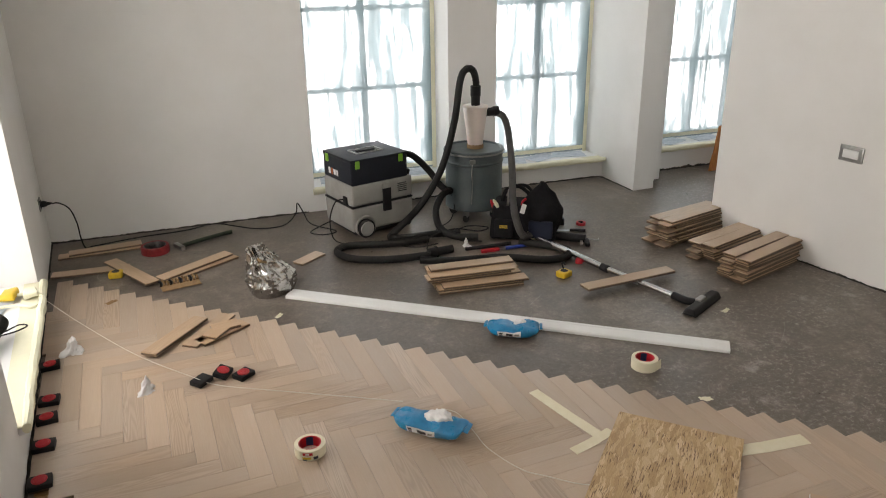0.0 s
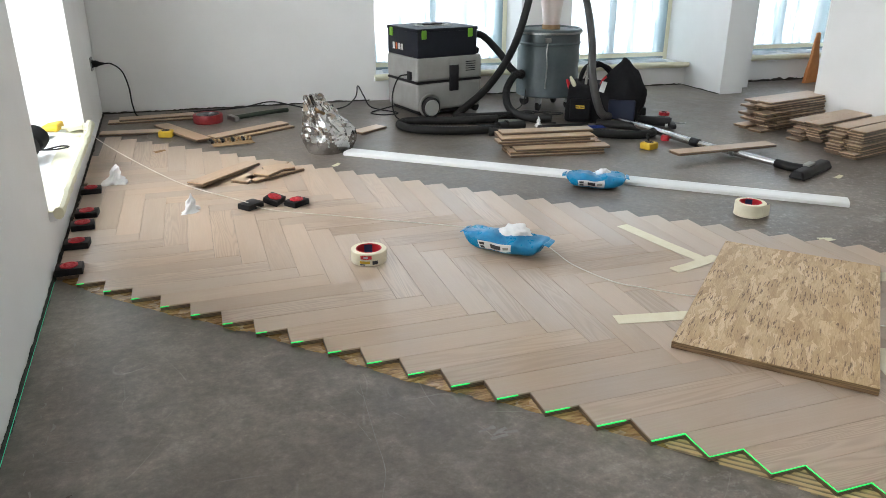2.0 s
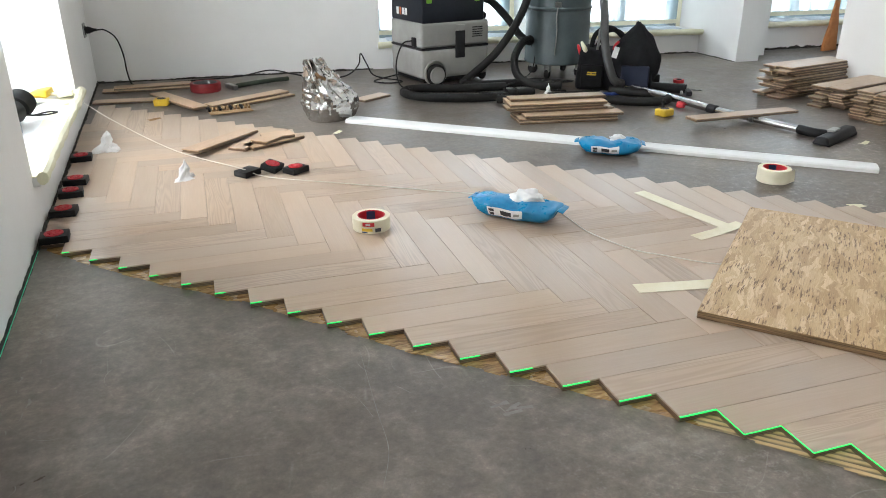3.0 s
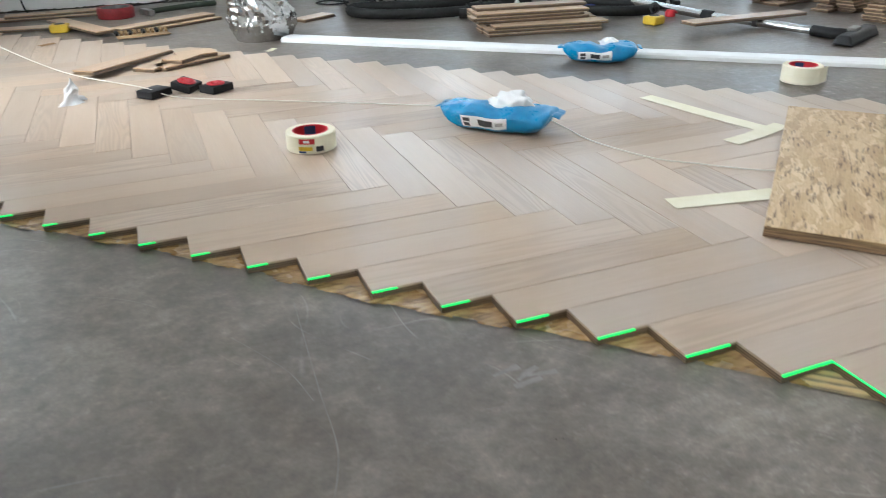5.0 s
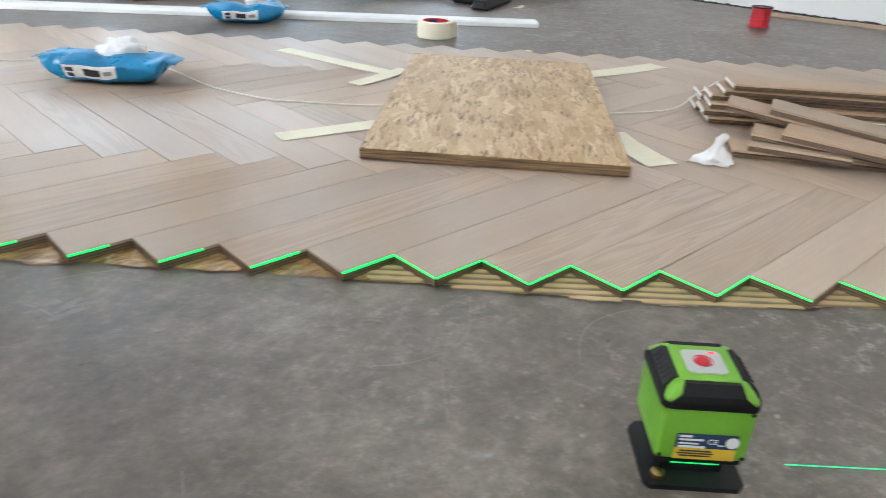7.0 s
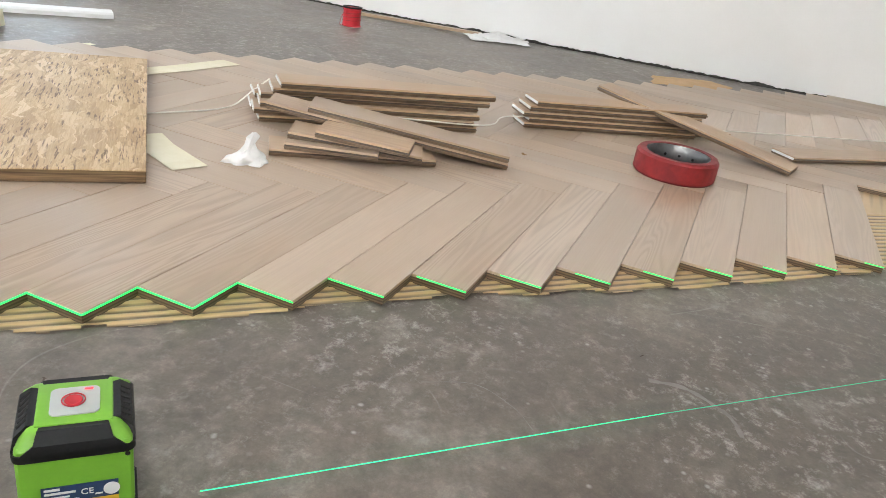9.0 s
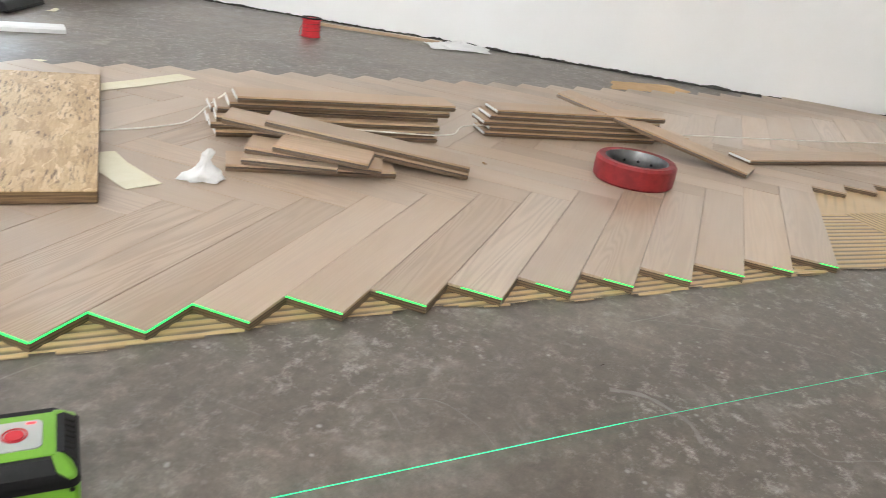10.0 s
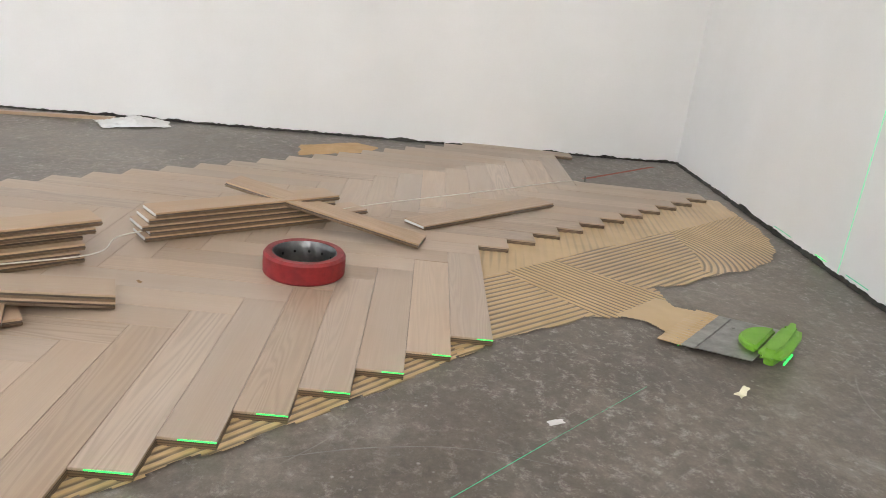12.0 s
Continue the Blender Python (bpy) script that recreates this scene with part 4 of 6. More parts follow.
plate = [(sx * 0.0115 + 0.005 * math.cos(radians(a)), sy * 0.0115 + 0.005 * math.sin(radians(a))) for sx, sy, a0 in ((1, 1, 0), (-1, 1, 90), (-1, -1, 180), (1, -1, 270)) for a in range(a0, a0 + 91, 15)]
part("top_plate", prismm(plate, 0.0960, 0.0974), PLATE, lev, "pale grey button plate")
part("button", lathem([(0, 0), (0.0064, 0), (0.0058, 0.0010), (0, 0.0012)], 24), RED, lev, "red power button", m=pose(-0.001, 0, 0.0975))
part("button_ring", lathem([(0.0074, 0), (0.0083, 0), (0.0083, 0.0006), (0.0074, 0.0006), (0.0074, 0)], 28), RED, lev, m=pose(-0.001, 0, 0.0977))
part("indicator_lamp", boxm((0.006, 0.0022, 0.0008), (0.009, 0.0125, 0.0979), 0.0004, seg=1), LED, lev, "lit red lamp")
for k in range(4):
    hold = Matrix.Rotation(k * math.pi / 2, 4, "Z")
    # a band round the lower edge that climbs to the cap between the two corners
    bm = bmesh.new()
    h = W / 2 + 0.0012
    rows = []
    for half, inset, z in ((0.0335, 0.0, 0.0790), (0.0335, 0.0, 0.0832), (0.0255, 0.0016, 0.0890), (0.0230, 0.0094, 0.0962)):
        rows.append([bm.verts.new(p) for p in ((-half, inset - h, z), (half, inset - h, z), (half * 0.93, inset - h + 0.009, z - 0.001), (-half * 0.93, inset - h + 0.009, z - 0.001))])
    for a, b in zip(rows, rows[1:]):
        for i in range(4):
            bm.faces.new((a[i], a[(i + 1) % 4], b[(i + 1) % 4], b[i]))
    bm.faces.new(rows[0][::-1])
    bm.faces.new(rows[-1])
    bmesh.ops.recalc_face_normals(bm, faces=bm.faces[:])
    bump_ = part("bumper", bm, BLACK, lev, "black rubber corner bumper", smooth=0.5, m=hold)
    if k in (1, 3):
        for q in range(6):
            part("grip_rib", boxm((0.0030, 0.009, 0.0016), (-0.016 + 0.0064 * q, -0.0335, 0.0932), 0.0006, seg=1, rot=(38, 0, 18)), RUBBER, bump_)
q = W / 2 + 0.0012 - 0.0075
band = [(sx * q + 0.0075 * math.cos(radians(a)), sy * q + 0.0075 * math.sin(radians(a))) for sx, sy, a0 in ((1, 1, 0), (-1, 1, 90), (-1, -1, 180), (1, -1, 270)) for a in range(a0, a0 + 91, 15)]
part("bumper_band", prismm(band, 0.0768, 0.0826), BLACK, lev, "black rubber band round the cap")
for x in (-0.034, 0.034):
    part("screw_hole", lathem([(0, 0), (0.0018, 0), (0.0018, 0.0006), (0, 0.0006)], 12), BLACK, lev, m=pose(x, -0.0381, 0.029, 90, 0, 0))
part("screw_hole", lathem([(0, 0), (0.0018, 0), (0.0018, 0.0006), (0, 0.0006)], 12), BLACK, lev, m=pose(0.034, -0.0381, 0.074, 90, 0, 0))
part("rating_plate", boxm((0.050, 0.001, 0.0255), (0.002, -0.0387, 0.0395), 0), DEEPBLUE, lev, "dark blue rating plate", smooth=0)
part("warning_plate", boxm((0.050, 0.0012, 0.0115), (0.002, -0.0388, 0.0325), 0), YELLOW, lev, "yellow laser warning strip", smooth=0)
_face = pose(0.002, -0.0395, 0.0412, 90, 0, 0)
bars(lev, WHITE, [(-0.018, 0.0095, 0.010, 0.0018), (-0.013, 0.0060, 0.020, 0.0016), (-0.015, 0.0022, 0.016, 0.0012), (-0.012, -0.0012, 0.022, 0.002), (0.012, 0.0012, 0.005, 0.001)], _face)
bars(lev, INK, [(-0.008, -0.0055, 0.026, 0.0012), (-0.008, -0.008, 0.03, 0.0010), (-0.008, -0.0105, 0.026, 0.0010)], _face)
part("seal_mark", lathem([(0, 0), (0.0055, 0), (0.0055, 0.0004), (0, 0.0004)], 20), WHITE, lev, m=_face @ pose(0.0205, 0.0045, 0.0002))


def letters(text, size, m, material, parent, name="lettering"):
    cu = bpy.data.curves.new(name, "FONT")
    cu.body, cu.size, cu.extrude, cu.align_x, cu.align_y = text, size, 0.0002, "CENTER", "CENTER"
    tmp = new(name, cu)
    me = bpy.data.meshes.new_from_object(tmp.evaluated_get(bpy.context.evaluated_depsgraph_get()))
    bpy.data.objects.remove(tmp)
    me.materials.append(material)
    ob = new(name, me)
    ob.parent = parent
    ob.matrix_basis = m
    return ob


letters("CE", 0.0072, _face @ pose(0.0045, 0.0045, 0.0004), WHITE, lev)

# ---- combed adhesive, trowel and scraps ----


def inside(p, poly):
    x, y = p
    hit = False
    for (x0, y0), (x1, y1) in zip(poly, poly[1:] + poly[:1]):
        if (y0 > y) != (y1 > y) and x < x0 + (y - y0) / (y1 - y0) * (x1 - x0):
            hit = not hit
    return hit


def sheet(name, keep, height, x0, x1, y0, y1, step, turn=0.0, material=GLUE, label="tan parquet adhesive combed in ridges over the concrete"):
    """A thin uneven layer over the cells that keep() allows, with its height from height()."""
    nx, ny = int((x1 - x0) / step), int((y1 - y0) / step)
    c, s = math.cos(turn), math.sin(turn)
    verts, index, faces = [], {}, []

    def vert(i, j):
        if (i, j) not in index:
            x, y = x0 + i * step, y0 + j * step
            u, v = c * x - s * y, s * x + c * y
            index[i, j] = len(verts)
            verts.append((u, v, height(u, v)))
        return index[i, j]

    for i in range(nx):
        for j in range(ny):
            x, y = x0 + (i + 0.5) * step, y0 + (j + 0.5) * step
            if keep(c * x - s * y, s * x + c * y):
                faces.append((vert(i, j), vert(i + 1, j), vert(i + 1, j + 1), vert(i, j + 1)))
    me = bpy.data.meshes.new(name)
    me.from_pydata(verts, [], faces)
    me.materials.append(material)
    me.shade_smooth()
    ob = new(name, me)
    return tagged(ob, label, "adhesive", kind="stuff")


PATCH = [(1.30, -1.30), (1.384, -1.366), (1.47, -1.478), (1.545, -1.572), (1.565, -1.655), (1.548, -1.706), (1.50, -1.745), (1.630, -1.862), (1.652, -1.797), (1.735, -1.785), (1.777, -1.775), (1.82, -1.88), (1.897, -1.956), (1.98, -2.10), (2.10, -2.22), (2.24, -2.286), (2.45, -2.315), (2.78, -2.30), (2.80, -2.16), (1.98, -1.33), (1.90, -1.27), (1.40, -1.27)]


def wob(u, v, a=0.012):
    q = Vector((u * 14, v * 14, 0))
    return a * noise.noise(q), a * noise.noise(q + Vector((7, 3, 1)))


def ridge(u, v, angle, pitch=0.0165):
    a = radians(angle)
    return 0.5 + 0.5 * math.sin(2 * math.pi * (u * math.cos(a) + v * math.sin(a)) / pitch)


def side(u, v, a, b):
    """Positive where u, v lies to the left of the line from a to b."""
    return (b[0] - a[0]) * (v - a[1]) - (b[1] - a[1]) * (u - a[0])


def patch_height(u, v):
    """Fields of comb strokes, each drawn its own way, and a smooth smear by the trowel."""
    q = noise.noise(Vector((u * 5, v * 5, 2)))
    w = 0.012 * q
    if u > 1.70 and side(u + w, v, (1.734, -1.372), (2.23, -1.915)) > 0:
        r = 0.45 + 0.55 * ridge(u, v, 85, 0.021)
    elif u > 1.93 and v < -1.97 + 0.05 * q:
        r = 0.5 + 0.5 * math.sin(2 * math.pi * math.hypot(u - 2.05, v + 1.75) / 0.0175)
    elif side(u + w, v, (1.779, -1.423), (1.575, -1.586)) < 0:
        r = ridge(u, v, 40, 0.0175)
    elif side(u, v + w, (1.889, -1.577), (1.738, -1.777)) < 0:
        r = ridge(u, v, -43, 0.0165)
    else:
        r = ridge(u, v, 43, 0.0175)
    if inside((u, v), [(1.47, -1.72), (1.575, -1.645), (1.70, -1.77), (1.63, -1.865)]):
        return 0.0029 + 0.0004 * noise.noise(Vector((u * 30, v * 30, 0)))
    soft = max(0.65, min(1.0, 0.9 + 0.4 * q))
    return 0.0003 + 0.0027 * soft * r ** 0.75


def in_patch(u, v):
    a, b = wob(u, v)
    return inside((u + a, v + b), PATCH) and v > SOUTH + 0.03


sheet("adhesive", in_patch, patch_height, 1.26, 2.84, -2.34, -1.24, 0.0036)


def strip_edge(u, v):
    """Whether the strip of squeezed-out adhesive reaches this far in front of the planks."""
    return (u + v) > 0.004 + wob(u, v, 0.02)[0] + 0.012 * math.sin((u - v) * 5) + 0.012 * math.sin((u - v) * 23) * noise.noise(Vector((u * 3, v * 3, 8)))


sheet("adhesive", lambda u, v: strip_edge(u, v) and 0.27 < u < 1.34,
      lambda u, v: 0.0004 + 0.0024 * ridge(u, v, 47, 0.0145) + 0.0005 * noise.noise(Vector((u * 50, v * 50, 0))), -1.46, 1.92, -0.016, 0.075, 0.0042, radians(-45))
sheet("adhesive", lambda u, v: strip_edge(u, v) and WEST(v) + 0.03 < u <= 0.27,
      lambda u, v: 0.0006 + 0.0022 * abs(noise.noise(Vector((u * 34 + v * 8, v * 34, 0)))) + 0.0012 * ridge(u, v, 45, 0.015), -1.46, 1.92, -0.016, 0.075, 0.0042, radians(-45), WETGLUE, "thin wet amber adhesive squeezed out along the parquet edge")
# a smear by the east wall, at the end of the laid planks
sheet("adhesive", lambda u, v: inside((u + wob(u, v)[0], v + wob(u, v)[1]), [(2.80, -0.74), (2.99, -0.71), (3.15, -0.92), (3.10, -1.02), (2.97, -0.97), (2.88, -0.84)]),
      lambda u, v: 0.0021 + 0.0008 * ridge(u, v, 30), 2.75, 3.25, -1.25, -0.55, 0.008, material=surface("dried_adhesive", (0.62, 0.37, 0.14), (0.52, 0.30, 0.11), 0.4, scale=14), label="dried orange adhesive smeared over the concrete by the wall")

tr = thing("notched_trowel", "notched steel trowel with lime green handle, caked in adhesive", "trowel", pose(1.545, -1.786, 0.004, 0, 0, -39) @ pose(0, 0, 0, -4, 0, 0))
bm = bmesh.new()
n = 46
pts = [(-0.085, -0.165), (0.13, -0.165)]
for k in range(n + 1):
    x = 0.1125 - 0.225 * k / n
    pts.append((x, 0.0 if k % 2 else -0.004))
prism(bm, pts, 0.0, 0.0016)
part("blade", bm, STEEL, tr, "scratched steel blade", smooth=0.3)
part("stiffener", boxm((0.222, 0.028, 0.0022), (0, -0.048, 0.0028), 0.0008, seg=1), STEEL, tr, "zinc-plated stiffening strip", smooth=0.3)
bm = bmesh.new()
bmesh.ops.create_grid(bm, x_segments=52, y_segments=14, size=0.5)
for v in bm.verts:
    x, y = v.co.x * 0.228, v.co.y * 0.05
    v.co = Vector((x, y - 0.010 + 0.004 * noise.noise(Vector((x * 40, 0, 4))), 0.0032 + 0.0012 * math.sin(x * 420) * (1 if y < 0 else 0.3) + 0.0015 * noise.noise(Vector((x * 30, y * 60, 0)))))
bmesh.ops.solidify(bm, geom=bm.faces[:], thickness=0.0025)
part("caked_adhesive", bm, GLUE, tr, "thick tan adhesive caked on the edge")
pad = [(0.022 + 0.066 * math.cos(radians(a)), -0.160 + 0.052 * math.sin(radians(a))) for a in range(0, 181, 12)]
bm = prismm(pad, 0.0015, 0.017)
bmesh.ops.bevel(bm, geom=[e for e in bm.edges if e.calc_face_angle(0) > 0.9], offset=0.005, segments=3, affect="EDGES")
part("grip_pad", bm, LIME, tr, "lime green finger pad", 0.9)
rod = [(-0.088, -0.170), (0.105, -0.170), (0.115, -0.182), (0.108, -0.205), (0.06, -0.216), (-0.04, -0.220), (-0.092, -0.214), (-0.100, -0.19)]
bm = prismm(rod, 0.0015, 0.034)
bmesh.ops.bevel(bm, geom=[e for e in bm.edges if e.calc_face_angle(0) > 0.3], offset=0.0135, segments=5, affect="EDGES")
part("handle", bm, LIME, tr, "lime green moulded handle", 0.9)
part("rivet", lathem([(0, 0), (0.004, 0), (0.003, 0.0015), (0, 0.002)], 12), STEEL, tr, m=pose(0.062, -0.082, 0.0018))
# glowing slivers put on handle and blade where the laser would strike them
part("laser_glint", boxm((0.06, 0.003, 0.005), (-0.055, -0.2205, 0.012), 0.001), LASER, tr, "green laser light on the handle", smooth=0)
part("laser_glint", boxm((0.030, 0.0012, 0.002), (-0.100, -0.030, 0.001)), LASER, tr, "green laser light on the blade", smooth=0)


def chip(u, v, z, size, yaw, mat, seed, label, curl=0.006):
    """A small torn scrap, curled up at one side."""
    bm = bmesh.new()
    bmesh.ops.create_grid(bm, x_segments=6, y_segments=5, size=0.5)
    for w in bm.verts:
        p = w.co.copy()
        f = 1 + 0.5 * noise.noise(p * 3 + Vector((seed, 0, 0)))
        w.co = Vector((p.x * size * f, p.y * size * 0.55 * f, 0.001 + curl * max(0, p.x + 0.1) ** 1.3 + 0.0015 * abs(noise.noise(p * 4 + Vector((0, seed, 0))))))
    bmesh.ops.solidify(bm, geom=bm.faces[:], thickness=0.0009)
    ob = part("torn_scrap", bm, mat, smooth=0.8)
    ob.matrix_basis = pose(u, v, z + 0.0012, 0, 0, yaw)
    return tagged(ob, label, "scrap")


chip(1.265, -1.80, 0, 0.025, -50, CREPE, 1, "small curled cream tape scrap on the concrete", 0.02)
# the next scrap is put in for a white streak in the concrete
chip(1.112, -1.443, 0, 0.024, -65, PAPER, 4, "thin white scrap standing in for a white streak in the concrete", 0.002)
chip(2.118, 1.18, 0, 0.05, 10, CREPE, 6, "cream scrap of foam lying on concrete", 0.01)
chip(1.475, 0.582, 0, 0.05, -30, CREPE, 8, "cream tape scrap lying on the concrete", 0.004)
chip(1.462, -0.668, TOPZ, 0.012, 50, CARD, 9, "tiny dark splinter on the parquet", 0.002)
chip(-0.76, 2.55, TOPZ, 0.06, 30, CARD, 12, "thin dark wood splinter on the parquet", 0.002)
chip(0.02, 2.02, TOPZ, 0.045, 30, CREPE, 15, "torn brown cardboard scrap by the parquet edge", 0.006)

# ---- along the east wall ----
spool = thing("line_spool", "red plastic spool of chalk line standing on concrete", "spool", pose(2.645, 0.432, 0) @ Matrix.Diagonal((0.8, 0.8, 0.8, 1)))
part("drum", lathem([(0, 0), (0.046, 0), (0.048, 0.004), (0.044, 0.008), (0.043, 0.078), (0.048, 0.082), (0.046, 0.088), (0, 0.088)], 32), RED, spool)
part("rim", lathem([(0.030, 0.0), (0.0485, 0.0), (0.0485, 0.006), (0.030, 0.006), (0.030, 0.0)], 32), BLACK, spool, "dark top rim", m=pose(0, 0, 0.086))
part("wound_line", tubem([(0.046 * math.cos(a), 0.046 * math.sin(a), 0.02 + 0.0016 * k) for k, a in enumerate(i * 0.6 for i in range(36))], 0.0012, 5, 2), REDTYRE, spool)
part("line_tail", tubem([(-0.044, 0.0, 0.085), (-0.062, 0.02, 0.05), (-0.06, 0.03, 0.012), (-0.05, 0.03, 0.002)], 0.0014, 6), RED, spool)
batten = thing("timber_batten", "thin bare timber batten lying along the wall", "batten", pose(3.035, 0.29, 0, 0, 0, math.degrees(math.atan2(0.075 - 0.51, 3.10 - 2.985))))
part("lath", boxm((0.56, 0.03, 0.012), (-0.03, 0, 0.006), 0.001, seg=1), OAK_LOOSE, batten, smooth=0)
bm = bmesh.new()
bmesh.ops.create_grid(bm, x_segments=26, y_segments=18, size=0.5)
for v in bm.verts:
    p = v.co.copy()
    f = max(0.0, 1 - (p.length * 1.7) ** 2)
    v.co = Vector((p.x * 0.26 + 0.02 * noise.noise(p * 6), p.y * 0.15 + 0.02 * noise.noise(p * 5 + Vector((3, 0, 0))), 0.0015 + f * (0.018 + 0.022 * noise.noise(p * 7)) + 0.004 * abs(noise.noise(p * 15))))
bmesh.ops.solidify(bm, geom=bm.faces[:], thickness=0.001)
rag = part("crumpled_sheet", bm, PAPER, smooth=0.8)
rag.matrix_basis = pose(3.045, -0.045, 0.002, 0, 0, -55)
tagged(rag, "crumpled thin white plastic sheet lying by the wall", "plastic sheet")
switch = thing("wall_switch", "small white double switch plate with grey edge on the wall", "switch", Matrix.Translation((EAST(1.33), 1.33, 0.685)) @ Matrix.Rotation(math.atan2(-1, 0.127), 4, "Z") @ pose(0, 0, 0, 90, 0, 0))
part("back_plate", boxm((0.135, 0.086, 0.008), (0, 0, 0.004), 0.003), STEEL, switch, "grey metal frame")
part("surround", boxm((0.112, 0.066, 0.006), (0, 0, 0.009), 0.002), surface("grey_surround", (0.3, 0.3, 0.29), None, 0.4), switch)
part("rocker", boxm((0.088, 0.046, 0.007), (0, 0, 0.013), 0.003), WHITE, switch)

# ---- string ----
st = thing("cotton_string", "thin white cotton string stretched across the parquet", "string")
zs = TOPZ + 0.0016
part("length", tubem([(-1.075, 2.43, 0.178), (-0.9, 2.19, 0.105), (-0.66, 1.85, 0.045), (-0.44, 1.545, zs + 0.024), (-0.34, 1.47, zs), (-0.103, 1.315, zs), (0.15, 1.155, zs), (0.33, 1.04, zs)], 0.0016, 6), STRING, st)
part("length", tubem([(0.455, 0.93, zs), (0.50, 0.87, zs), (0.507, 0.74, zs), (0.512, 0.62, zs), (0.565, 0.47, zs), (0.63, 0.40, zs), (0.70, 0.33, zs), (0.76, 0.29, zs)], 0.0016, 6), STRING, st)
part("length", tubem([(1.07, 0.01, zs), (1.15, -0.035, zs), (1.22, -0.063, zs), (1.27, -0.07, zs + 0.004), (1.30, -0.09, 0.05), (1.305, -0.13, 0.085)], 0.0016, 6), STRING, st)
part("length", tubem([(1.26, -0.19, 0.03), (1.37, -0.36, 0.045), (1.52, -0.55, 0.042), (1.66, -0.56, 0.04), (1.80, -0.71, 0.042), (1.96, -0.90, 0.036), (2.20, -1.10, 0.024), (2.5, -1.43, zs + 0.002), (2.77, -1.72, zs), (2.84, -1.81, 0.004)], 0.0016, 6), STRING, st)
part("knot_nail", tubem([(2.842, -1.812, 0.0), (2.842, -1.812, 0.03)], 0.003, 6), STEEL, st)
bm = bmesh.new()
for k in range(26):
    a, b_ = 2.93 + 0.40 * k / 26, 2.93 + 0.40 * (k + 0.92) / 26
    w = 0.010 + 0.008 * abs(noise.noise(Vector((k * 0.7, 0, 0))))
    q = [bm.verts.new((x, -1.829 - (x - 2.93) * 0.96 + s * w, 0.0011)) for x, s in ((a, -1), (b_, -1), (b_, 1), (a, 1))]
    bm.faces.new(q)
chalk = part("chalk_line", bm, surface("red_chalk", (0.42, 0.10, 0.07), (0.30, 0.11, 0.09), 0.9, scale=60), smooth=0)
tagged(chalk, "faded red chalk line snapped on the concrete", "chalk line", kind="structure")

# ---- dust extractor ----
vac = thing("dust_extractor", "grey and dark blue wheeled dust extractor on the concrete", "dust extractor", pose(0.69, 2.965, 0, 0, 0, 13))
VL, VD = 0.455, 0.37
part("lower_shell", boxm((VL, VD, 0.165), (VL / 2, VD / 2, 0.122), 0.022, seg=4, taper=(1.02, 1.02)), GREYPL, vac)
part("seam_band", boxm((VL + 0.004, VD + 0.004, 0.014), (VL / 2, VD / 2, 0.208), 0.004), BLACK, vac, "dark rubber seam")
part("upper_shell", boxm((VL + 0.006, VD + 0.006, 0.140), (VL / 2, VD / 2, 0.284), 0.02, seg=4), GREYPL, vac)
part("plinth", boxm((VL - 0.05, VD - 0.04, 0.03), (VL / 2, VD / 2, 0.03), 0.008), BLACK, vac)
case = part("tool_case", boxm((VL - 0.035, VD + 0.004, 0.155), (VL / 2 - 0.014, VD / 2, 0.4275), 0.014, seg=3), NAVY, vac, "dark blue clip-on case")
part("case_lid", boxm((VL - 0.03, VD + 0.008, 0.022), (VL / 2 - 0.014, VD / 2, 0.507), 0.006), NAVY, vac, "dark blue lid")
for x, y in ((0.05, -0.002), (VL - 0.085, -0.002)):
    part("latch", boxm((0.032, 0.012, 0.05), (x, y, 0.484), 0.004), LIME, vac, "green latch")
part("latch", boxm((0.012, 0.032, 0.05), (-0.001, VD - 0.06, 0.484), 0.004), LIME, vac, "green latch")
bm = bmesh.new()
for x0, y0, sx, sy in ((0.0, 0.055, 0.19, 0.014), (0.0, -0.055, 0.19, 0.014), (0.095, 0, 0.014, 0.12), (-0.095, 0, 0.014, 0.12)):
    box(bm, (sx, sy, 0.008), (x0, y0, 0), 0.002)
part("handle_recess", bm, GREYPL, vac, "pale handle frame", m=pose(VL / 2 - 0.01, VD / 2, 0.520))
part("carry_handle", boxm((0.13, 0.03, 0.014), (VL / 2 - 0.01, VD / 2, 0.523), 0.005), BLACK, vac)
part("clasp", boxm((0.062, 0.018, 0.155), (0.255, -0.004, 0.225), 0.005), BLACK, vac, "black fastening clasp")
part("clasp_window", boxm((0.058, 0.012, 0.045), (0.255, -0.006, 0.312), 0.004), GREYPL, vac)
for k in range(5):
    part("vent_slat", boxm((0.07, 0.006, 0.005), (0.375, -0.0035, 0.262 + 0.013 * k), 0.001, seg=1), BLACK, vac)
part("nose_cover", boxm((0.075, VD - 0.05, 0.055), (VL - 0.03, VD / 2, 0.372), 0.02, seg=4, rot=(0, 22, 0)), BLACK, vac, "black sloping nose")
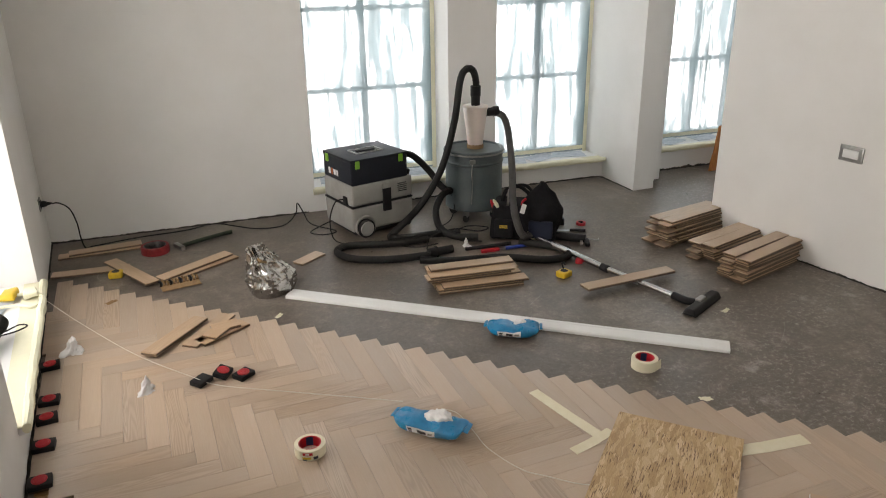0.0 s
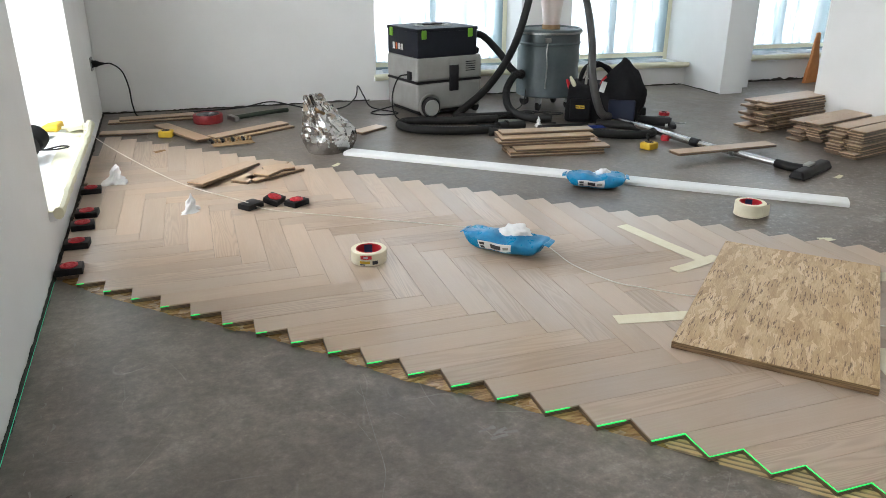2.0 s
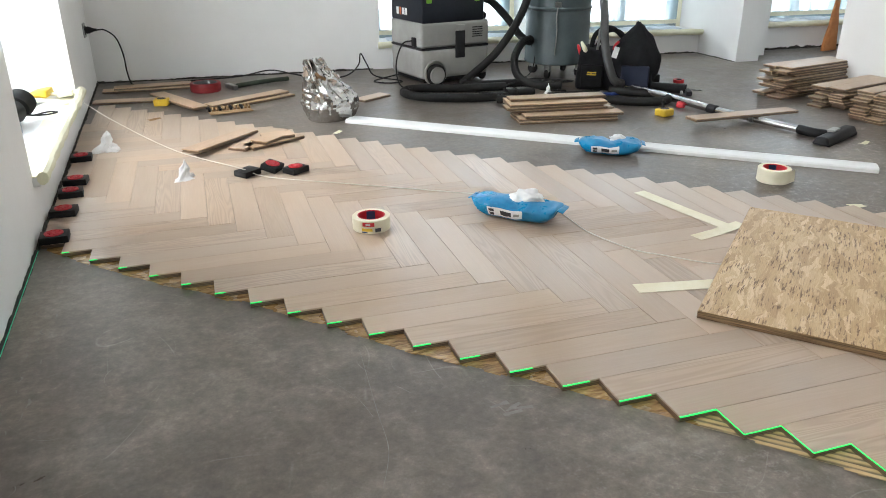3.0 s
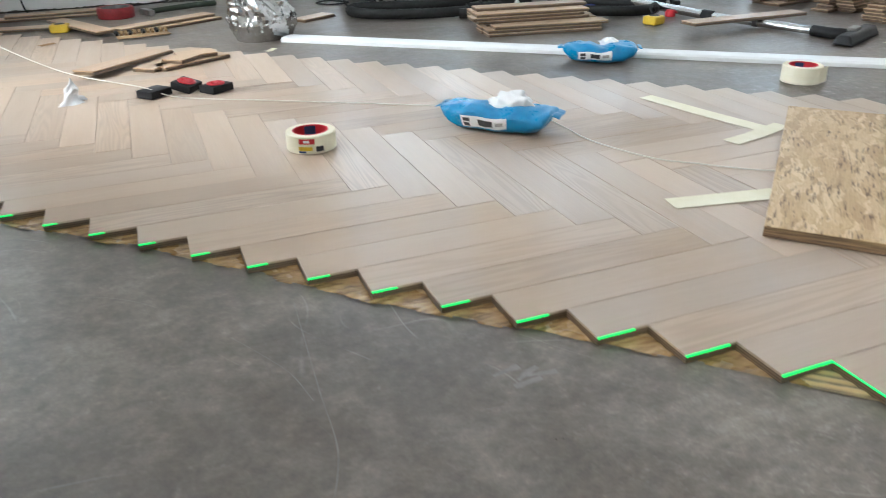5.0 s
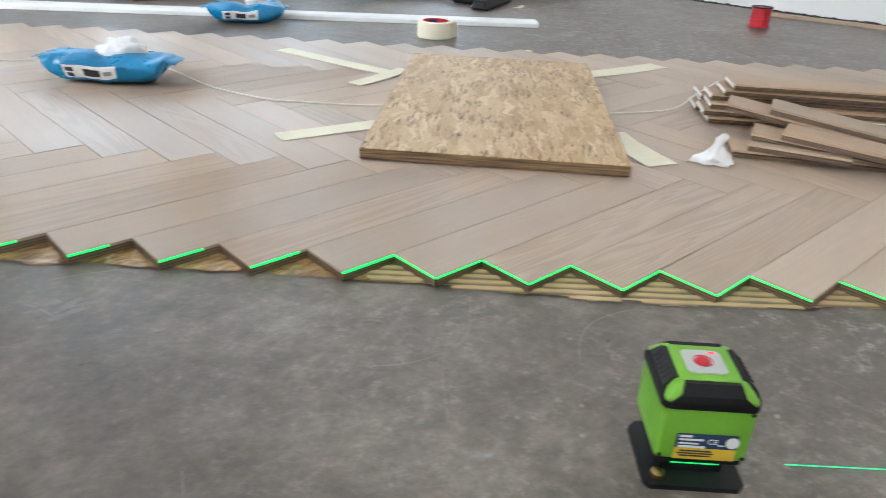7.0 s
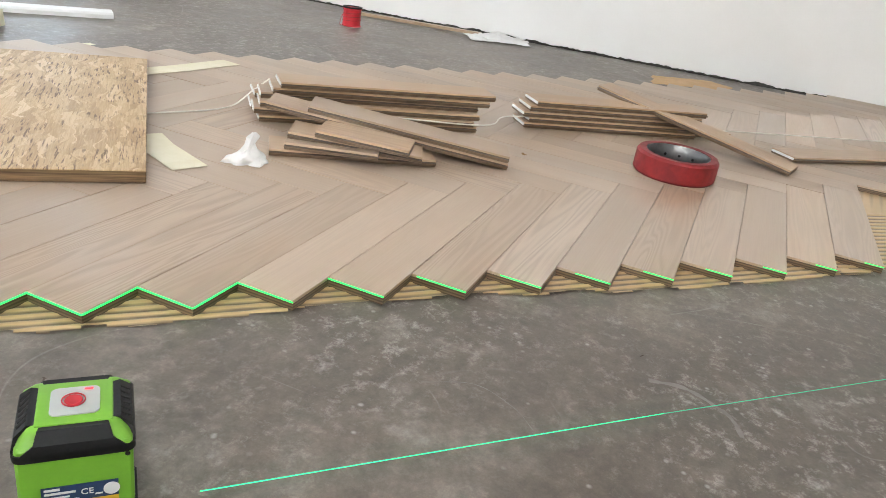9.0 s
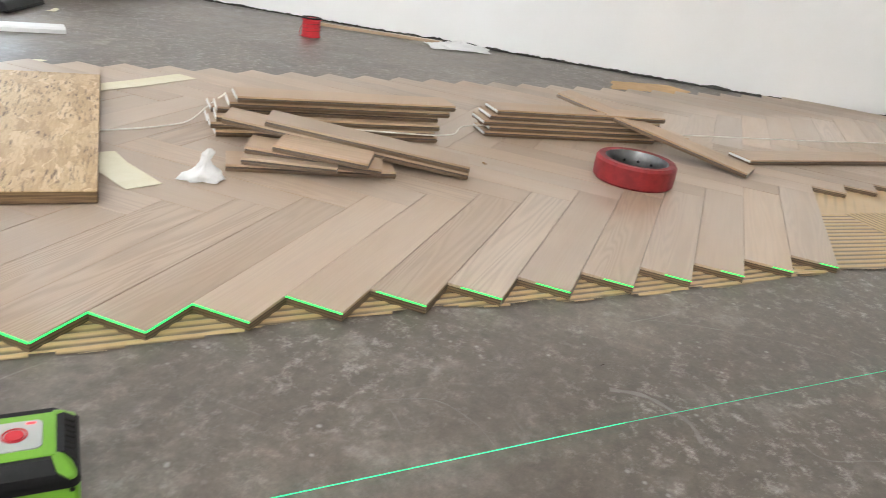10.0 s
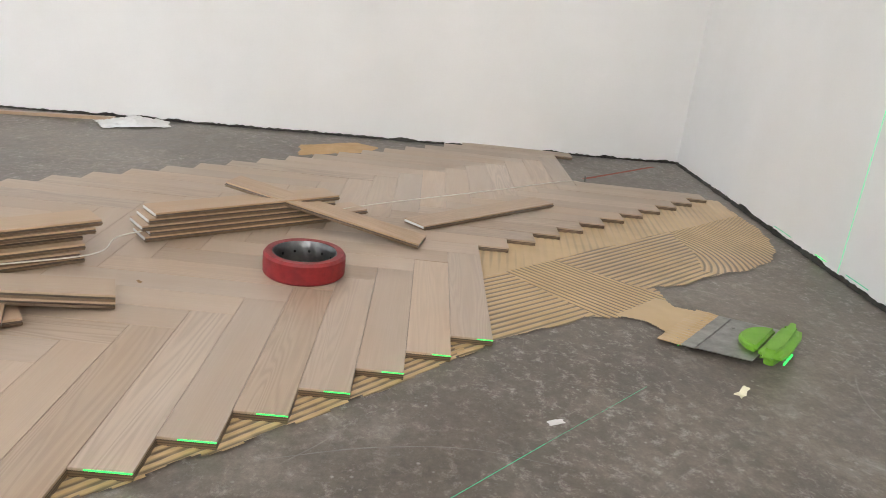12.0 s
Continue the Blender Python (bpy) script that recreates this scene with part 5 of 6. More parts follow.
for y in (-0.012, VD + 0.012):
    wheel = part("wheel", lathem([(0, -0.018), (0.056, -0.018), (0.062, -0.012), (0.062, 0.012), (0.056, 0.018), (0, 0.018)], 36), RUBBER, vac, m=pose(0.085, y, 0.062, 90, 0, 0))
    part("hub_cap", lathem([(0, 0.020), (0.032, 0.0195), (0.044, 0.0225), (0.049, 0.0190), (0.049, 0.012), (0, 0.012)], 32), GREYPL, wheel, "pale grey hub cap", m=pose(0, 0, 0) if y < 0 else pose(0, 0, 0, 180, 0, 0))
    part("wheel_arch", lathem([(0.066, -0.012), (0.073, -0.012), (0.073, 0.010), (0.066, 0.010), (0.066, -0.012)], 32), GREYPL, vac, m=pose(0.085, y + (0.004 if y < 0 else -0.004), 0.074, 90, 0, 0))
for y in (0.03, VD - 0.03):
    castor = part("castor", lathem([(0, -0.012), (0.024, -0.012), (0.027, -0.008), (0.027, 0.008), (0.024, 0.012), (0, 0.012)], 20), RUBBER, vac, m=pose(VL - 0.02, y, 0.028, 90, 0, 20))
    part("castor_fork", boxm((0.03, 0.032, 0.03), (0, 0.028, 0.0), 0.005), BLACK, castor)
bars(vac, WHITE, [(-0.075, 0.0, 0.028, 0.04), (-0.005, 0.0, 0.03, 0.036), (0.03, 0.0, 0.022, 0.036)], pose(-0.0035, 0.20, 0.405, 90, 0, -90))
bars(vac, surface("orange_print", (0.65, 0.16, 0.04), None, 0.6, bump=0), [(-0.04, 0.0, 0.02, 0.042)], pose(-0.0035, 0.20, 0.405, 90, 0, -90))
part("socket", boxm((0.012, 0.05, 0.05), (-0.004, 0.08, 0.245), 0.004), BLACK, vac, "black power socket")

# ---- steel drum with cyclone lid ----
dr = thing("dust_drum", "grey-green steel drum with white cyclone on castors", "drum separator", pose(1.59, 3.075, 0))
R = 0.196
part("barrel", lathem([(0, 0.085), (R - 0.01, 0.085), (R, 0.092), (R, 0.10), (R - 0.002, 0.105), (R - 0.002, 0.395), (R + 0.005, 0.402), (R + 0.006, 0.41), (R - 0.001, 0.418), (R - 0.001, 0.475), (0, 0.475)], 56), DRUM, dr)
part("lid", lathem([(R - 0.004, 0.468), (R + 0.008, 0.470), (R + 0.010, 0.482), (R + 0.004, 0.492), (R - 0.012, 0.494), (R - 0.02, 0.484), (0, 0.486)], 56), DRUM, dr, "pressed steel lid with rolled rim")
part("clamp_ring", lathem([(R + 0.004, 0.466), (R + 0.012, 0.468), (R + 0.012, 0.478), (R + 0.004, 0.480), (R + 0.004, 0.466)], 56), STEEL, dr)
for a in (225, 315, 45, 135):
    x, y = 0.15 * math.cos(radians(a)), 0.15 * math.sin(radians(a))
    cs = part("castor", lathem([(0, -0.012), (0.026, -0.012), (0.03, -0.008), (0.03, 0.008), (0.026, 0.012), (0, 0.012)], 22), RUBBER, dr, m=pose(x, y, 0.030, 90, 0, a))
    part("castor_fork", boxm((0.04, 0.05, 0.036), (0, 0.036, 0), 0.004), STEEL, cs)
part("handle_wire", tubem([(-0.09, -R * 0.9, 0.43), (-0.10, -R * 0.93, 0.36), (-0.095, -R * 0.94, 0.28), (-0.10, -R * 0.92, 0.15)], 0.004, 6), STEEL, dr, "bail handle hanging down")
part("handle_ear", boxm((0.05, 0.012, 0.03), (-0.085, -R * 0.895, 0.435), 0.004), STEEL, dr)
part("cyclone_body", lathem([(0, 0.485), (0.048, 0.487), (0.050, 0.50), (0.052, 0.52), (0.080, 0.74), (0.082, 0.752), (0.086, 0.755), (0.086, 0.768), (0.080, 0.772), (0, 0.772)], 44), CYCLONE, dr, "milky white plastic cyclone", m=pose(0.01, 0.0, 0.0))
part("cyclone_collar", lathem([(0.047, 0.486), (0.056, 0.486), (0.056, 0.512), (0.047, 0.512), (0.047, 0.486)], 40), CARD, dr, "brown taped collar", m=pose(0.01, 0, 0))
part("outlet_neck", lathem([(0, 0.77), (0.030, 0.77), (0.030, 0.83), (0.034, 0.832), (0.034, 0.90), (0, 0.90)], 28), BLACK, dr, "black rubber outlet", m=pose(0.012, 0.0, 0.0))
part("inlet_neck", lathem([(0, 0), (0.028, 0), (0.028, 0.05), (0.034, 0.052), (0.034, 0.085), (0, 0.085)], 28), BLACK, dr, "black rubber inlet", m=pose(0.075, -0.03, 0.725, 0, 88, -8))

# ---- hoses and cables ----
HR = 0.0225


def hose(points, label, mat=HOSE, r=HR):
    root = thing("suction_hose", label, "suction hose", group="suction hoses")
    part("tube", tubem(points, r, 12, 26, 0.035), mat, root)
    return root


up = hose([(1.602, 3.075, 0.86), (1.602, 3.07, 0.93), (1.575, 3.06, 1.0), (1.52, 3.04, 1.015), (1.465, 3.015, 0.95), (1.40, 2.97, 0.69), (1.29, 2.935, 0.40), (1.12, 2.89, 0.19), (0.93, 2.85, 0.055), (0.895, 2.825, 0.03), (0.98, 2.79, 0.028), (1.18, 2.77, 0.028), (1.33, 2.72, 0.028)], "ribbed black suction hose looping down from the cyclone to floor")
hose([(1.12, 3.24, 0.46), (1.20, 3.21, 0.44), (1.29, 3.15, 0.34), (1.345, 3.09, 0.25), (1.385, 3.04, 0.215), (1.37, 2.99, 0.235), (1.30, 2.95, 0.22), (1.235, 2.90, 0.14), (1.22, 2.80, 0.06), (1.27, 2.68, 0.030), (1.40, 2.60, 0.03)], "ribbed dark suction hose coming out of the dust extractor")
hose([(1.10, 2.70, 0.028), (0.86, 2.73, 0.027), (0.60, 2.80, 0.027), (0.515, 2.72, 0.027), (0.57, 2.585, 0.027), (0.76, 2.485, 0.027), (0.97, 2.455, 0.027), (1.02, 2.46, 0.027)], "grey ribbed suction hose lying in a loop on concrete")
hose([(0.93, 2.40, 0.027), (1.10, 2.31, 0.027), (1.38, 2.24, 0.027), (1.60, 2.10, 0.027), (1.735, 2.09, 0.027), (1.80, 2.18, 0.027), (1.72, 2.30, 0.027), (1.60, 2.42, 0.027)], "grey ribbed suction hose curving behind the plank pile")
hose([(1.73, 3.035, 0.722), (1.775, 3.0, 0.69), (1.775, 2.93, 0.60), (1.665, 2.66, 0.44), (1.575, 2.47, 0.29), (1.565, 2.39, 0.17), (1.61, 2.385, 0.08), (1.712, 2.44, 0.055)], "grey ribbed suction hose hanging from cyclone to the tube", surface("mid_grey_hose", (0.06, 0.058, 0.055), (0.045, 0.043, 0.041), 0.5, scale=15, bump=0.1))
cuff = thing("hose_cuff", "black hose coupling lying on the concrete", "hose coupling", pose(1.06, 2.47, 0.032, 0, 90, 5))
part("sleeve", lathem([(0, -0.05), (0.029, -0.05), (0.030, 0.0), (0.026, 0.01), (0.024, 0.11), (0, 0.11)], 24), BLACK, cuff)
part("ring", lathem([(0.028, -0.004), (0.034, -0.004), (0.034, 0.006), (0.028, 0.006), (0.028, -0.004)], 24), RUBBER, cuff)


def cable(points, r=0.0042, label="black power cable lying on the concrete", mat=RUBBER):
    root = thing("power_cable", label, "cable", group="power cables")
    part("flex", tubem(points, r, 7, 8), mat, root)
    return root


sock = Matrix.Translation((WEST(3.47), 3.47, 0.335)) @ Matrix.Rotation(radians(90 - 1.7), 4, "Z") @ Matrix.Rotation(radians(90), 4, "X")
outlet = thing("wall_socket", "bare wall socket with a black plug in it", "socket", sock)
part("box", boxm((0.07, 0.075, 0.008), (0, 0, 0.004), 0.003), STEEL, outlet)
part("insert", boxm((0.045, 0.045, 0.008), (0, 0, 0.008), 0.004), BLACK, outlet)
part("plug", lathem([(0, 0.01), (0.019, 0.01), (0.019, 0.03), (0.010, 0.05), (0.006, 0.07), (0, 0.07)], 20), BLACK, outlet, "black plug")
cable([(-1.04, 3.46, 0.335), (-1.0, 3.455, 0.333), (-0.95, 3.45, 0.29), (-0.925, 3.44, 0.20), (-0.92, 3.44, 0.10), (-0.905, 3.45, 0.03), (-0.87, 3.53, 0.006)], label="black power cable hanging from the wall socket")
cable([(-0.87, 3.53, 0.005), (-0.6, 3.58, 0.005), (-0.3, 3.55, 0.02), (-0.12, 3.50, 0.055), (0.02, 3.46, 0.03), (0.15, 3.42, 0.006), (0.32, 3.40, 0.01), (0.42, 3.46, 0.06), (0.44, 3.47, 0.13), (0.47, 3.44, 0.07), (0.50, 3.35, 0.01), (0.62, 3.16, 0.005), (0.53, 3.12, 0.005), (0.46, 3.20, 0.005), (0.56, 3.30, 0.006), (0.72, 3.42, 0.006)], label="black power cable looping along the foot of wall")
cable([(0.66, 3.06, 0.25), (0.60, 3.05, 0.235), (0.555, 3.03, 0.13), (0.56, 2.97, 0.02), (0.64, 2.88, 0.005), (0.8, 2.83, 0.005), (1.0, 2.66, 0.005), (1.15, 2.66, 0.005)], label="black power cable hanging from the dust extractor")
cable([(1.05, 2.60, 0.005), (1.12, 2.72, 0.03), (1.30, 2.75, 0.05), (1.45, 2.70, 0.03), (1.55, 2.76, 0.02), (1.45, 2.86, 0.012), (1.33, 2.80, 0.008), (1.30, 2.66, 0.005), (1.42, 2.58, 0.005)], label="tangled black cable between drum and extractor")
cable([(1.40, 3.04, 0.21), (1.41, 3.0, 0.12), (1.36, 2.95, 0.04), (1.27, 2.92, 0.012), (1.2, 2.86, 0.005)], 0.0035, "thin black cable hanging from the hose")

# ---- suction tube and floor nozzle ----
wand = thing("suction_tube", "chrome suction tube with black floor nozzle on concrete", "suction tube")
P0, P1, P2 = Vector((1.708, 2.445, 0.045)), Vector((1.852, 1.865, 0.022)), Vector((1.978, 1.375, 0.021))
part("tube_section", tubem([P0, P0.lerp(P1, 0.5), P1], 0.0185, 18, 3, smooth=False), CHROME, wand, "chrome telescopic tube")
part("tube_section", tubem([P1, P1.lerp(P2, 0.5), P2], 0.0155, 18, 3, smooth=False), CHROME, wand, "chrome telescopic tube")
part("slide_collar", tubem([P0.lerp(P1, 0.97), P1.lerp(P2, 0.06)], 0.022, 18, 2, smooth=False), BLACK, wand)
part("end_cuff", tubem([P0 + Vector((-0.004, 0.035, 0.002)), P0.lerp(P1, 0.06)], 0.025, 18, 2, smooth=False), CREPE, wand, "yellowed taped cuff")
part("slide_collar", tubem([P1.lerp(P2, 0.45), P1.lerp(P2, 0.49)], 0.0185, 18, 2, smooth=False), STEEL, wand)
part("nozzle_neck", tubem([P2 + Vector((-0.006, 0.03, 0)), P2 + Vector((0.008, -0.04, 0.0)), P2 + Vector((0.03, -0.075, 0.0)), P2 + Vector((0.06, -0.10, -0.004))], 0.0205, 14, 5), BLACK, wand)
head = part("nozzle_head", boxm((0.32, 0.075, 0.034), (0, 0, 0), 0.012, seg=3, taper=(0.95, 0.6)), BLACK, wand, m=pose(2.048, 1.272, 0.021, 0, 0, 25))
part("sole_brush", boxm((0.30, 0.012, 0.012), (0, -0.03, -0.014), 0.002), RUBBER, head)
part("pedal", boxm((0.07, 0.03, 0.012), (0, 0.012, 0.02), 0.004), GREYPL, head)

# ---- tool bag and hand tools ----
tb = thing("tool_bag", "black canvas tool bag with pockets full of hand tools", "tool bag", pose(1.735, 2.60, 0, 0, 0, -34))
bm = boxm((0.42, 0.28, 0.22), (0, 0, 0.11), 0.03, seg=4, taper=(0.96, 0.85))
bmesh.ops.subdivide_edges(bm, edges=bm.edges[:], cuts=2, use_grid_fill=True)
crumple(bm, 0.008, 14, 4)
for v in bm.verts:
    v.co.z = max(v.co.z, 0.001)
part("bag_body", bm, CANVAS, tb)
bm = bmesh.new()
bmesh.ops.create_icosphere(bm, subdivisions=4, radius=1)
for v in bm.verts:
    p = v.co.copy()
    f = 1 - 0.72 * max(0, p.z) ** 1.4
    v.co = Vector((p.x * 0.14 * f, p.y * 0.15 * f, p.z * 0.19)) + 0.012 * noise.noise_vector(p * 3)
    v.co.z = max(v.co.z, -0.178)
part("end_pouch", bm, CANVAS, tb, "tall domed black pouch", 0.9, m=pose(0.105, -0.035, 0.182))
part("front_pocket", boxm((0.15, 0.03, 0.11), (0.115, -0.182, 0.10), 0.012, seg=3), surface("navy_canvas", (0.012, 0.018, 0.04), (0.02, 0.028, 0.055), 0.8, scale=26, bump=0.5, grain=420), tb, "dark navy pocket")
part("front_pocket", boxm((0.12, 0.03, 0.12), (-0.12, -0.150, 0.085), 0.012, seg=3), CANVAS, tb)
part("maker_patch", boxm((0.05, 0.002, 0.018), (-0.12, -0.1665, 0.10), 0), YELLOW, tb, "yellow maker's patch", smooth=0)
bars(tb, INK, [(-0.015, 0, 0.02, 0.006), (0.012, 0, 0.022, 0.006)], pose(-0.12, -0.1678, 0.10, 90, 0, 0))
part("carry_strap", tubem([(-0.15, 0.0, 0.20), (-0.12, -0.03, 0.30), (-0.04, -0.05, 0.335), (0.03, -0.03, 0.28), (0.06, 0.0, 0.24)], 0.013, 8, 8), CANVAS, tb, "black webbing strap")
part("carry_strap", tubem([(-0.13, 0.07, 0.20), (-0.08, 0.08, 0.29), (0.0, 0.08, 0.30), (0.07, 0.07, 0.22)], 0.011, 8, 8), CANVAS, tb, "black webbing strap")
part("metal_hook", tubem([(0.10, -0.158, 0.21), (0.095, -0.163, 0.19), (0.105, -0.165, 0.178), (0.118, -0.163, 0.19), (0.112, -0.158, 0.21)], 0.003, 6), STEEL, tb)
part("screwdriver_handle", lathem([(0, 0), (0.011, 0.002), (0.013, 0.03), (0.010, 0.06), (0.006, 0.075), (0, 0.075)], 12), CREPE, tb, "cream tool handle", m=pose(-0.16, -0.10, 0.20, 20, -25, 0))
part("screwdriver_handle", lathem([(0, 0), (0.010, 0.002), (0.012, 0.03), (0.009, 0.06), (0.006, 0.075), (0, 0.075)], 12), RED, tb, "red tool handle", m=pose(-0.19, -0.05, 0.17, 10, -20, 0))
part("pliers_handle", tubem([(-0.02, -0.06, 0.20), (-0.01, -0.07, 0.24), (0.01, -0.08, 0.265)], 0.008, 8), RED, tb, "red tool handle")
part("folded_paper", boxm((0.03, 0.006, 0.06), (0.0, -0.135, 0.215), 0.001, rot=(-10, 15, 0)), WHITE, tb, "white folded paper")
part("ruler", boxm((0.015, 0.003, 0.16), (-0.10, -0.10, 0.25), 0.001, rot=(5, 4, 0)), STEEL, tb)

case2 = part("small_black_case", boxm((0.10, 0.07, 0.045), (0, 0, 0.0225), 0.004), BLACK)
case2.matrix_basis = pose(2.02, 2.68, 0, 0, 0, -20)
tagged(case2, "small black plastic case standing beside the tool bag", "case")
knife = thing("putty_knife", "black-handled putty knife lying on the concrete", "putty knife", pose(2.03, 2.52, 0.008, 0, 0, -30))
part("handle", tubem([(0, 0, 0), (0.05, 0, 0.002), (0.10, 0, 0)], 0.009, 10), BLACK, knife)
part("blade", boxm((0.09, 0.035, 0.001), (-0.05, 0, -0.004), 0), STEEL, knife, smooth=0)
et = thing("insulating_tape", "small red and black roll of insulating tape", "tape roll", pose(2.165, 2.60, 0))
part("tape", lathem([(0.018, 0), (0.032, 0), (0.032, 0.018), (0.018, 0.018), (0.018, 0)], 28), RED, et)
part("core", lathem([(0.016, 0.0005), (0.0185, 0.0005), (0.0185, 0.019), (0.016, 0.019), (0.016, 0.0005)], 24), BLACK, et)
gun = thing("sealant_gun", "black cartridge gun lying beside the suction tube", "sealant gun", pose(1.93, 2.36, 0.0, 0, 0, -42))
part("barrel", tubem([(-0.12, 0, 0.028), (0.0, 0, 0.028), (0.10, 0, 0.028)], 0.026, 16, 3), BLACK, gun)
part("grip", boxm((0.03, 0.10, 0.026), (0.115, -0.04, 0.02), 0.008, rot=(0, 0, 15)), BLACK, gun)
part("trigger", boxm((0.016, 0.075, 0.014), (0.08, -0.035, 0.016), 0.004, rot=(0, 0, 8)), GREYPL, gun)
part("plunger", tubem([(0.10, 0, 0.028), (0.17, 0, 0.028), (0.175, 0.03, 0.026)], 0.0045, 8, 4), STEEL, gun)
pen = thing("utility_knife", "red and blue long-handled knife lying on the concrete", "utility knife", pose(1.44, 2.40, 0.012, 0, 0, -4))
part("grip", boxm((0.12, 0.026, 0.02), (-0.05, 0, 0), 0.006), RED, pen)
part("collar", boxm((0.04, 0.02, 0.016), (0.03, 0, 0), 0.004), STEEL, pen)
part("sheath", boxm((0.16, 0.024, 0.016), (0.13, 0, 0), 0.005), surface("blue_plastic", (0.02, 0.05, 0.30), None, 0.4), pen)
bar_ = part("pry_bar", tubem([(-0.14, 0, 0.012), (0.05, 0, 0.012), (0.16, 0.005, 0.012)], 0.011, 8), BLACK)
bar_.matrix_basis = pose(1.40, 2.47, 0.0, 0, 0, -6)
tagged(bar_, "black-handled pry bar lying on the concrete", "pry bar")


def tape_measure(u, v, yaw, label, cord=False):
    root = thing("tape_measure", label, "tape measure", pose(u, v, 0.0, 0, 0, yaw))
    part("housing", boxm((0.075, 0.065, 0.036), (0, 0, 0.018), 0.011, seg=3), YELLOW, root)
    part("face_disc", lathem([(0, 0), (0.022, 0), (0.021, 0.002), (0, 0.002)], 20), BLACK, root, m=pose(0, 0, 0.0355))
    if cord:
        part("wrist_loop", tubem([(0.02, 0.02, 0.034), (0.03, 0.04, 0.055), (0.045, 0.045, 0.06), (0.05, 0.03, 0.045)], 0.005, 7), BLACK, root)
    return root


tape_measure(1.605, 1.895, 20, "yellow tape measure with black cord on the concrete", True)
tape_measure(-0.735, 2.945, -10, "yellow tape measure lying beside an oak plank")
redcap = part("red_cap", lathem([(0, 0), (0.022, 0), (0.022, 0.02), (0.017, 0.028), (0, 0.028)], 22), RED)
redcap.matrix_basis = pose(1.79, 2.03, 0.0)
tagged(redcap, "small red plastic cap lying on the concrete", "cap")
ham = thing("hammer", "hammer with dark green handle lying by the wall", "hammer", pose(-0.20, 3.335, 0.014, 0, 0, 22))
part("handle", tubem([(-0.16, 0, 0), (-0.05, 0, 0.003), (0.08, 0, 0.004), (0.19, 0, 0.002)], 0.013, 12), surface("dark_green_grip", (0.03, 0.045, 0.025), (0.02, 0.03, 0.018), 0.6), ham)
part("hammer_head", boxm((0.03, 0.11, 0.027), (-0.175, 0, 0.0), 0.005), STEEL, ham)
br = thing("spreader_comb", "worn adhesive spreader caked with glue and bristles", "spreader", pose(-0.405, 2.675, 0.004, 0, 0, 8))
part("plate", boxm((0.21, 0.085, 0.003), (0, -0.015, 0.002), 0.001), CARD, br)
for k in range(12):
    part("bristle_bundle", tubem([(-0.10 + 0.018 * k, 0.01, 0.006), (-0.095 + 0.018 * k, 0.045, 0.012), (-0.10 + 0.0185 * k, 0.075 + 0.01 * math.sin(k * 2.1), 0.008)], 0.007, 6, 3), CARD if k % 3 else BLACK, br)

# ---- on the west sill ----
sz = 0.172
drill = thing("angle_grinder", "black power tool with cable lying on the masked sill", "power tool", pose(-1.225, 1.86, sz + 0.008, 0, 0, 75) @ Matrix.Diagonal((0.85, 0.85, 0.85, 1)))
part("motor_body", tubem([(-0.10, 0, 0.045), (0.0, 0, 0.05), (0.09, 0, 0.05)], 0.05, 20, 4), BLACK, drill)
part("gear_head", lathem([(0, 0), (0.05, 0), (0.06, 0.02), (0.06, 0.06), (0.03, 0.075), (0, 0.075)], 24), RUBBER, drill, m=pose(0.12, 0, 0.06, 0, 70, 0))
part("side_handle", tubem([(0.06, 0.0, 0.08), (0.07, 0.01, 0.12), (0.08, 0.02, 0.15)], 0.014, 10), BLACK, drill)
part("flex", tubem([(0.10, -0.03, 0.03), (0.18, -0.08, 0.012), (0.25, -0.11, 0.008), (0.27, -0.06, 0.006), (0.20, -0.02, 0.006)], 0.004, 7), RUBBER, drill)
gl = thing("work_gloves", "yellow work gloves lying on the masked sill", "gloves", pose(-1.19, 2.42, sz + 0.010, 0, 0, 80))
bm = boxm((0.11, 0.07, 0.03), (0, 0, 0.016), 0.012, seg=3)
crumple(bm, 0.008, 24, 3)
part("glove", bm, YELLOW, gl)
bm = boxm((0.08, 0.06, 0.03), (0, 0, 0.016), 0.012, seg=3)
crumple(bm, 0.01, 24, 8)
part("glove", bm, CREPE, gl, m=pose(0.01, -0.09, 0, 0, 0, 20))
loop = thing("webbing_loop", "cream webbing strap looped over the edge of sill", "strap", pose(-1.10, 2.36, sz + 0.010))
part("strap", tubem([(-0.22, 0.04, 0.006), (-0.10, 0.06, 0.008), (0.0, 0.05, 0.006), (0.05, 0.03, 0.0), (0.055, -0.02, -0.012), (0.02, -0.09, -0.006), (-0.05, -0.06, 0.004), (-0.2, -0.07, 0.006)], 0.008, 8), CREPE, loop)

# ---- in the alcove ----
# a flat, tapering orange-brown board set on end
sack = thing("orange_board", "flat orange-brown tapering board leaning behind the wall end", "plastic sack", pose(3.93, 3.30, 0, 0, 0, 15))
bm = boxm((0.165, 0.03, 0.37), (0, 0, 0.185), 0.008, seg=2, taper=(0.22, 0.6))
bmesh.ops.subdivide_edges(bm, edges=bm.edges[:], cuts=3, use_grid_fill=True)
crumple(bm, 0.009, 9, 5)
for v in bm.verts:
    v.co.z = max(v.co.z, 0.001)
part("leaning_board", bm, ORANGE, sack)

# ---- marks on the concrete ----
PALE = surface("pale_scratch", (0.27, 0.25, 0.23), (0.20, 0.185, 0.17), 0.7, scale=40, bump=0)


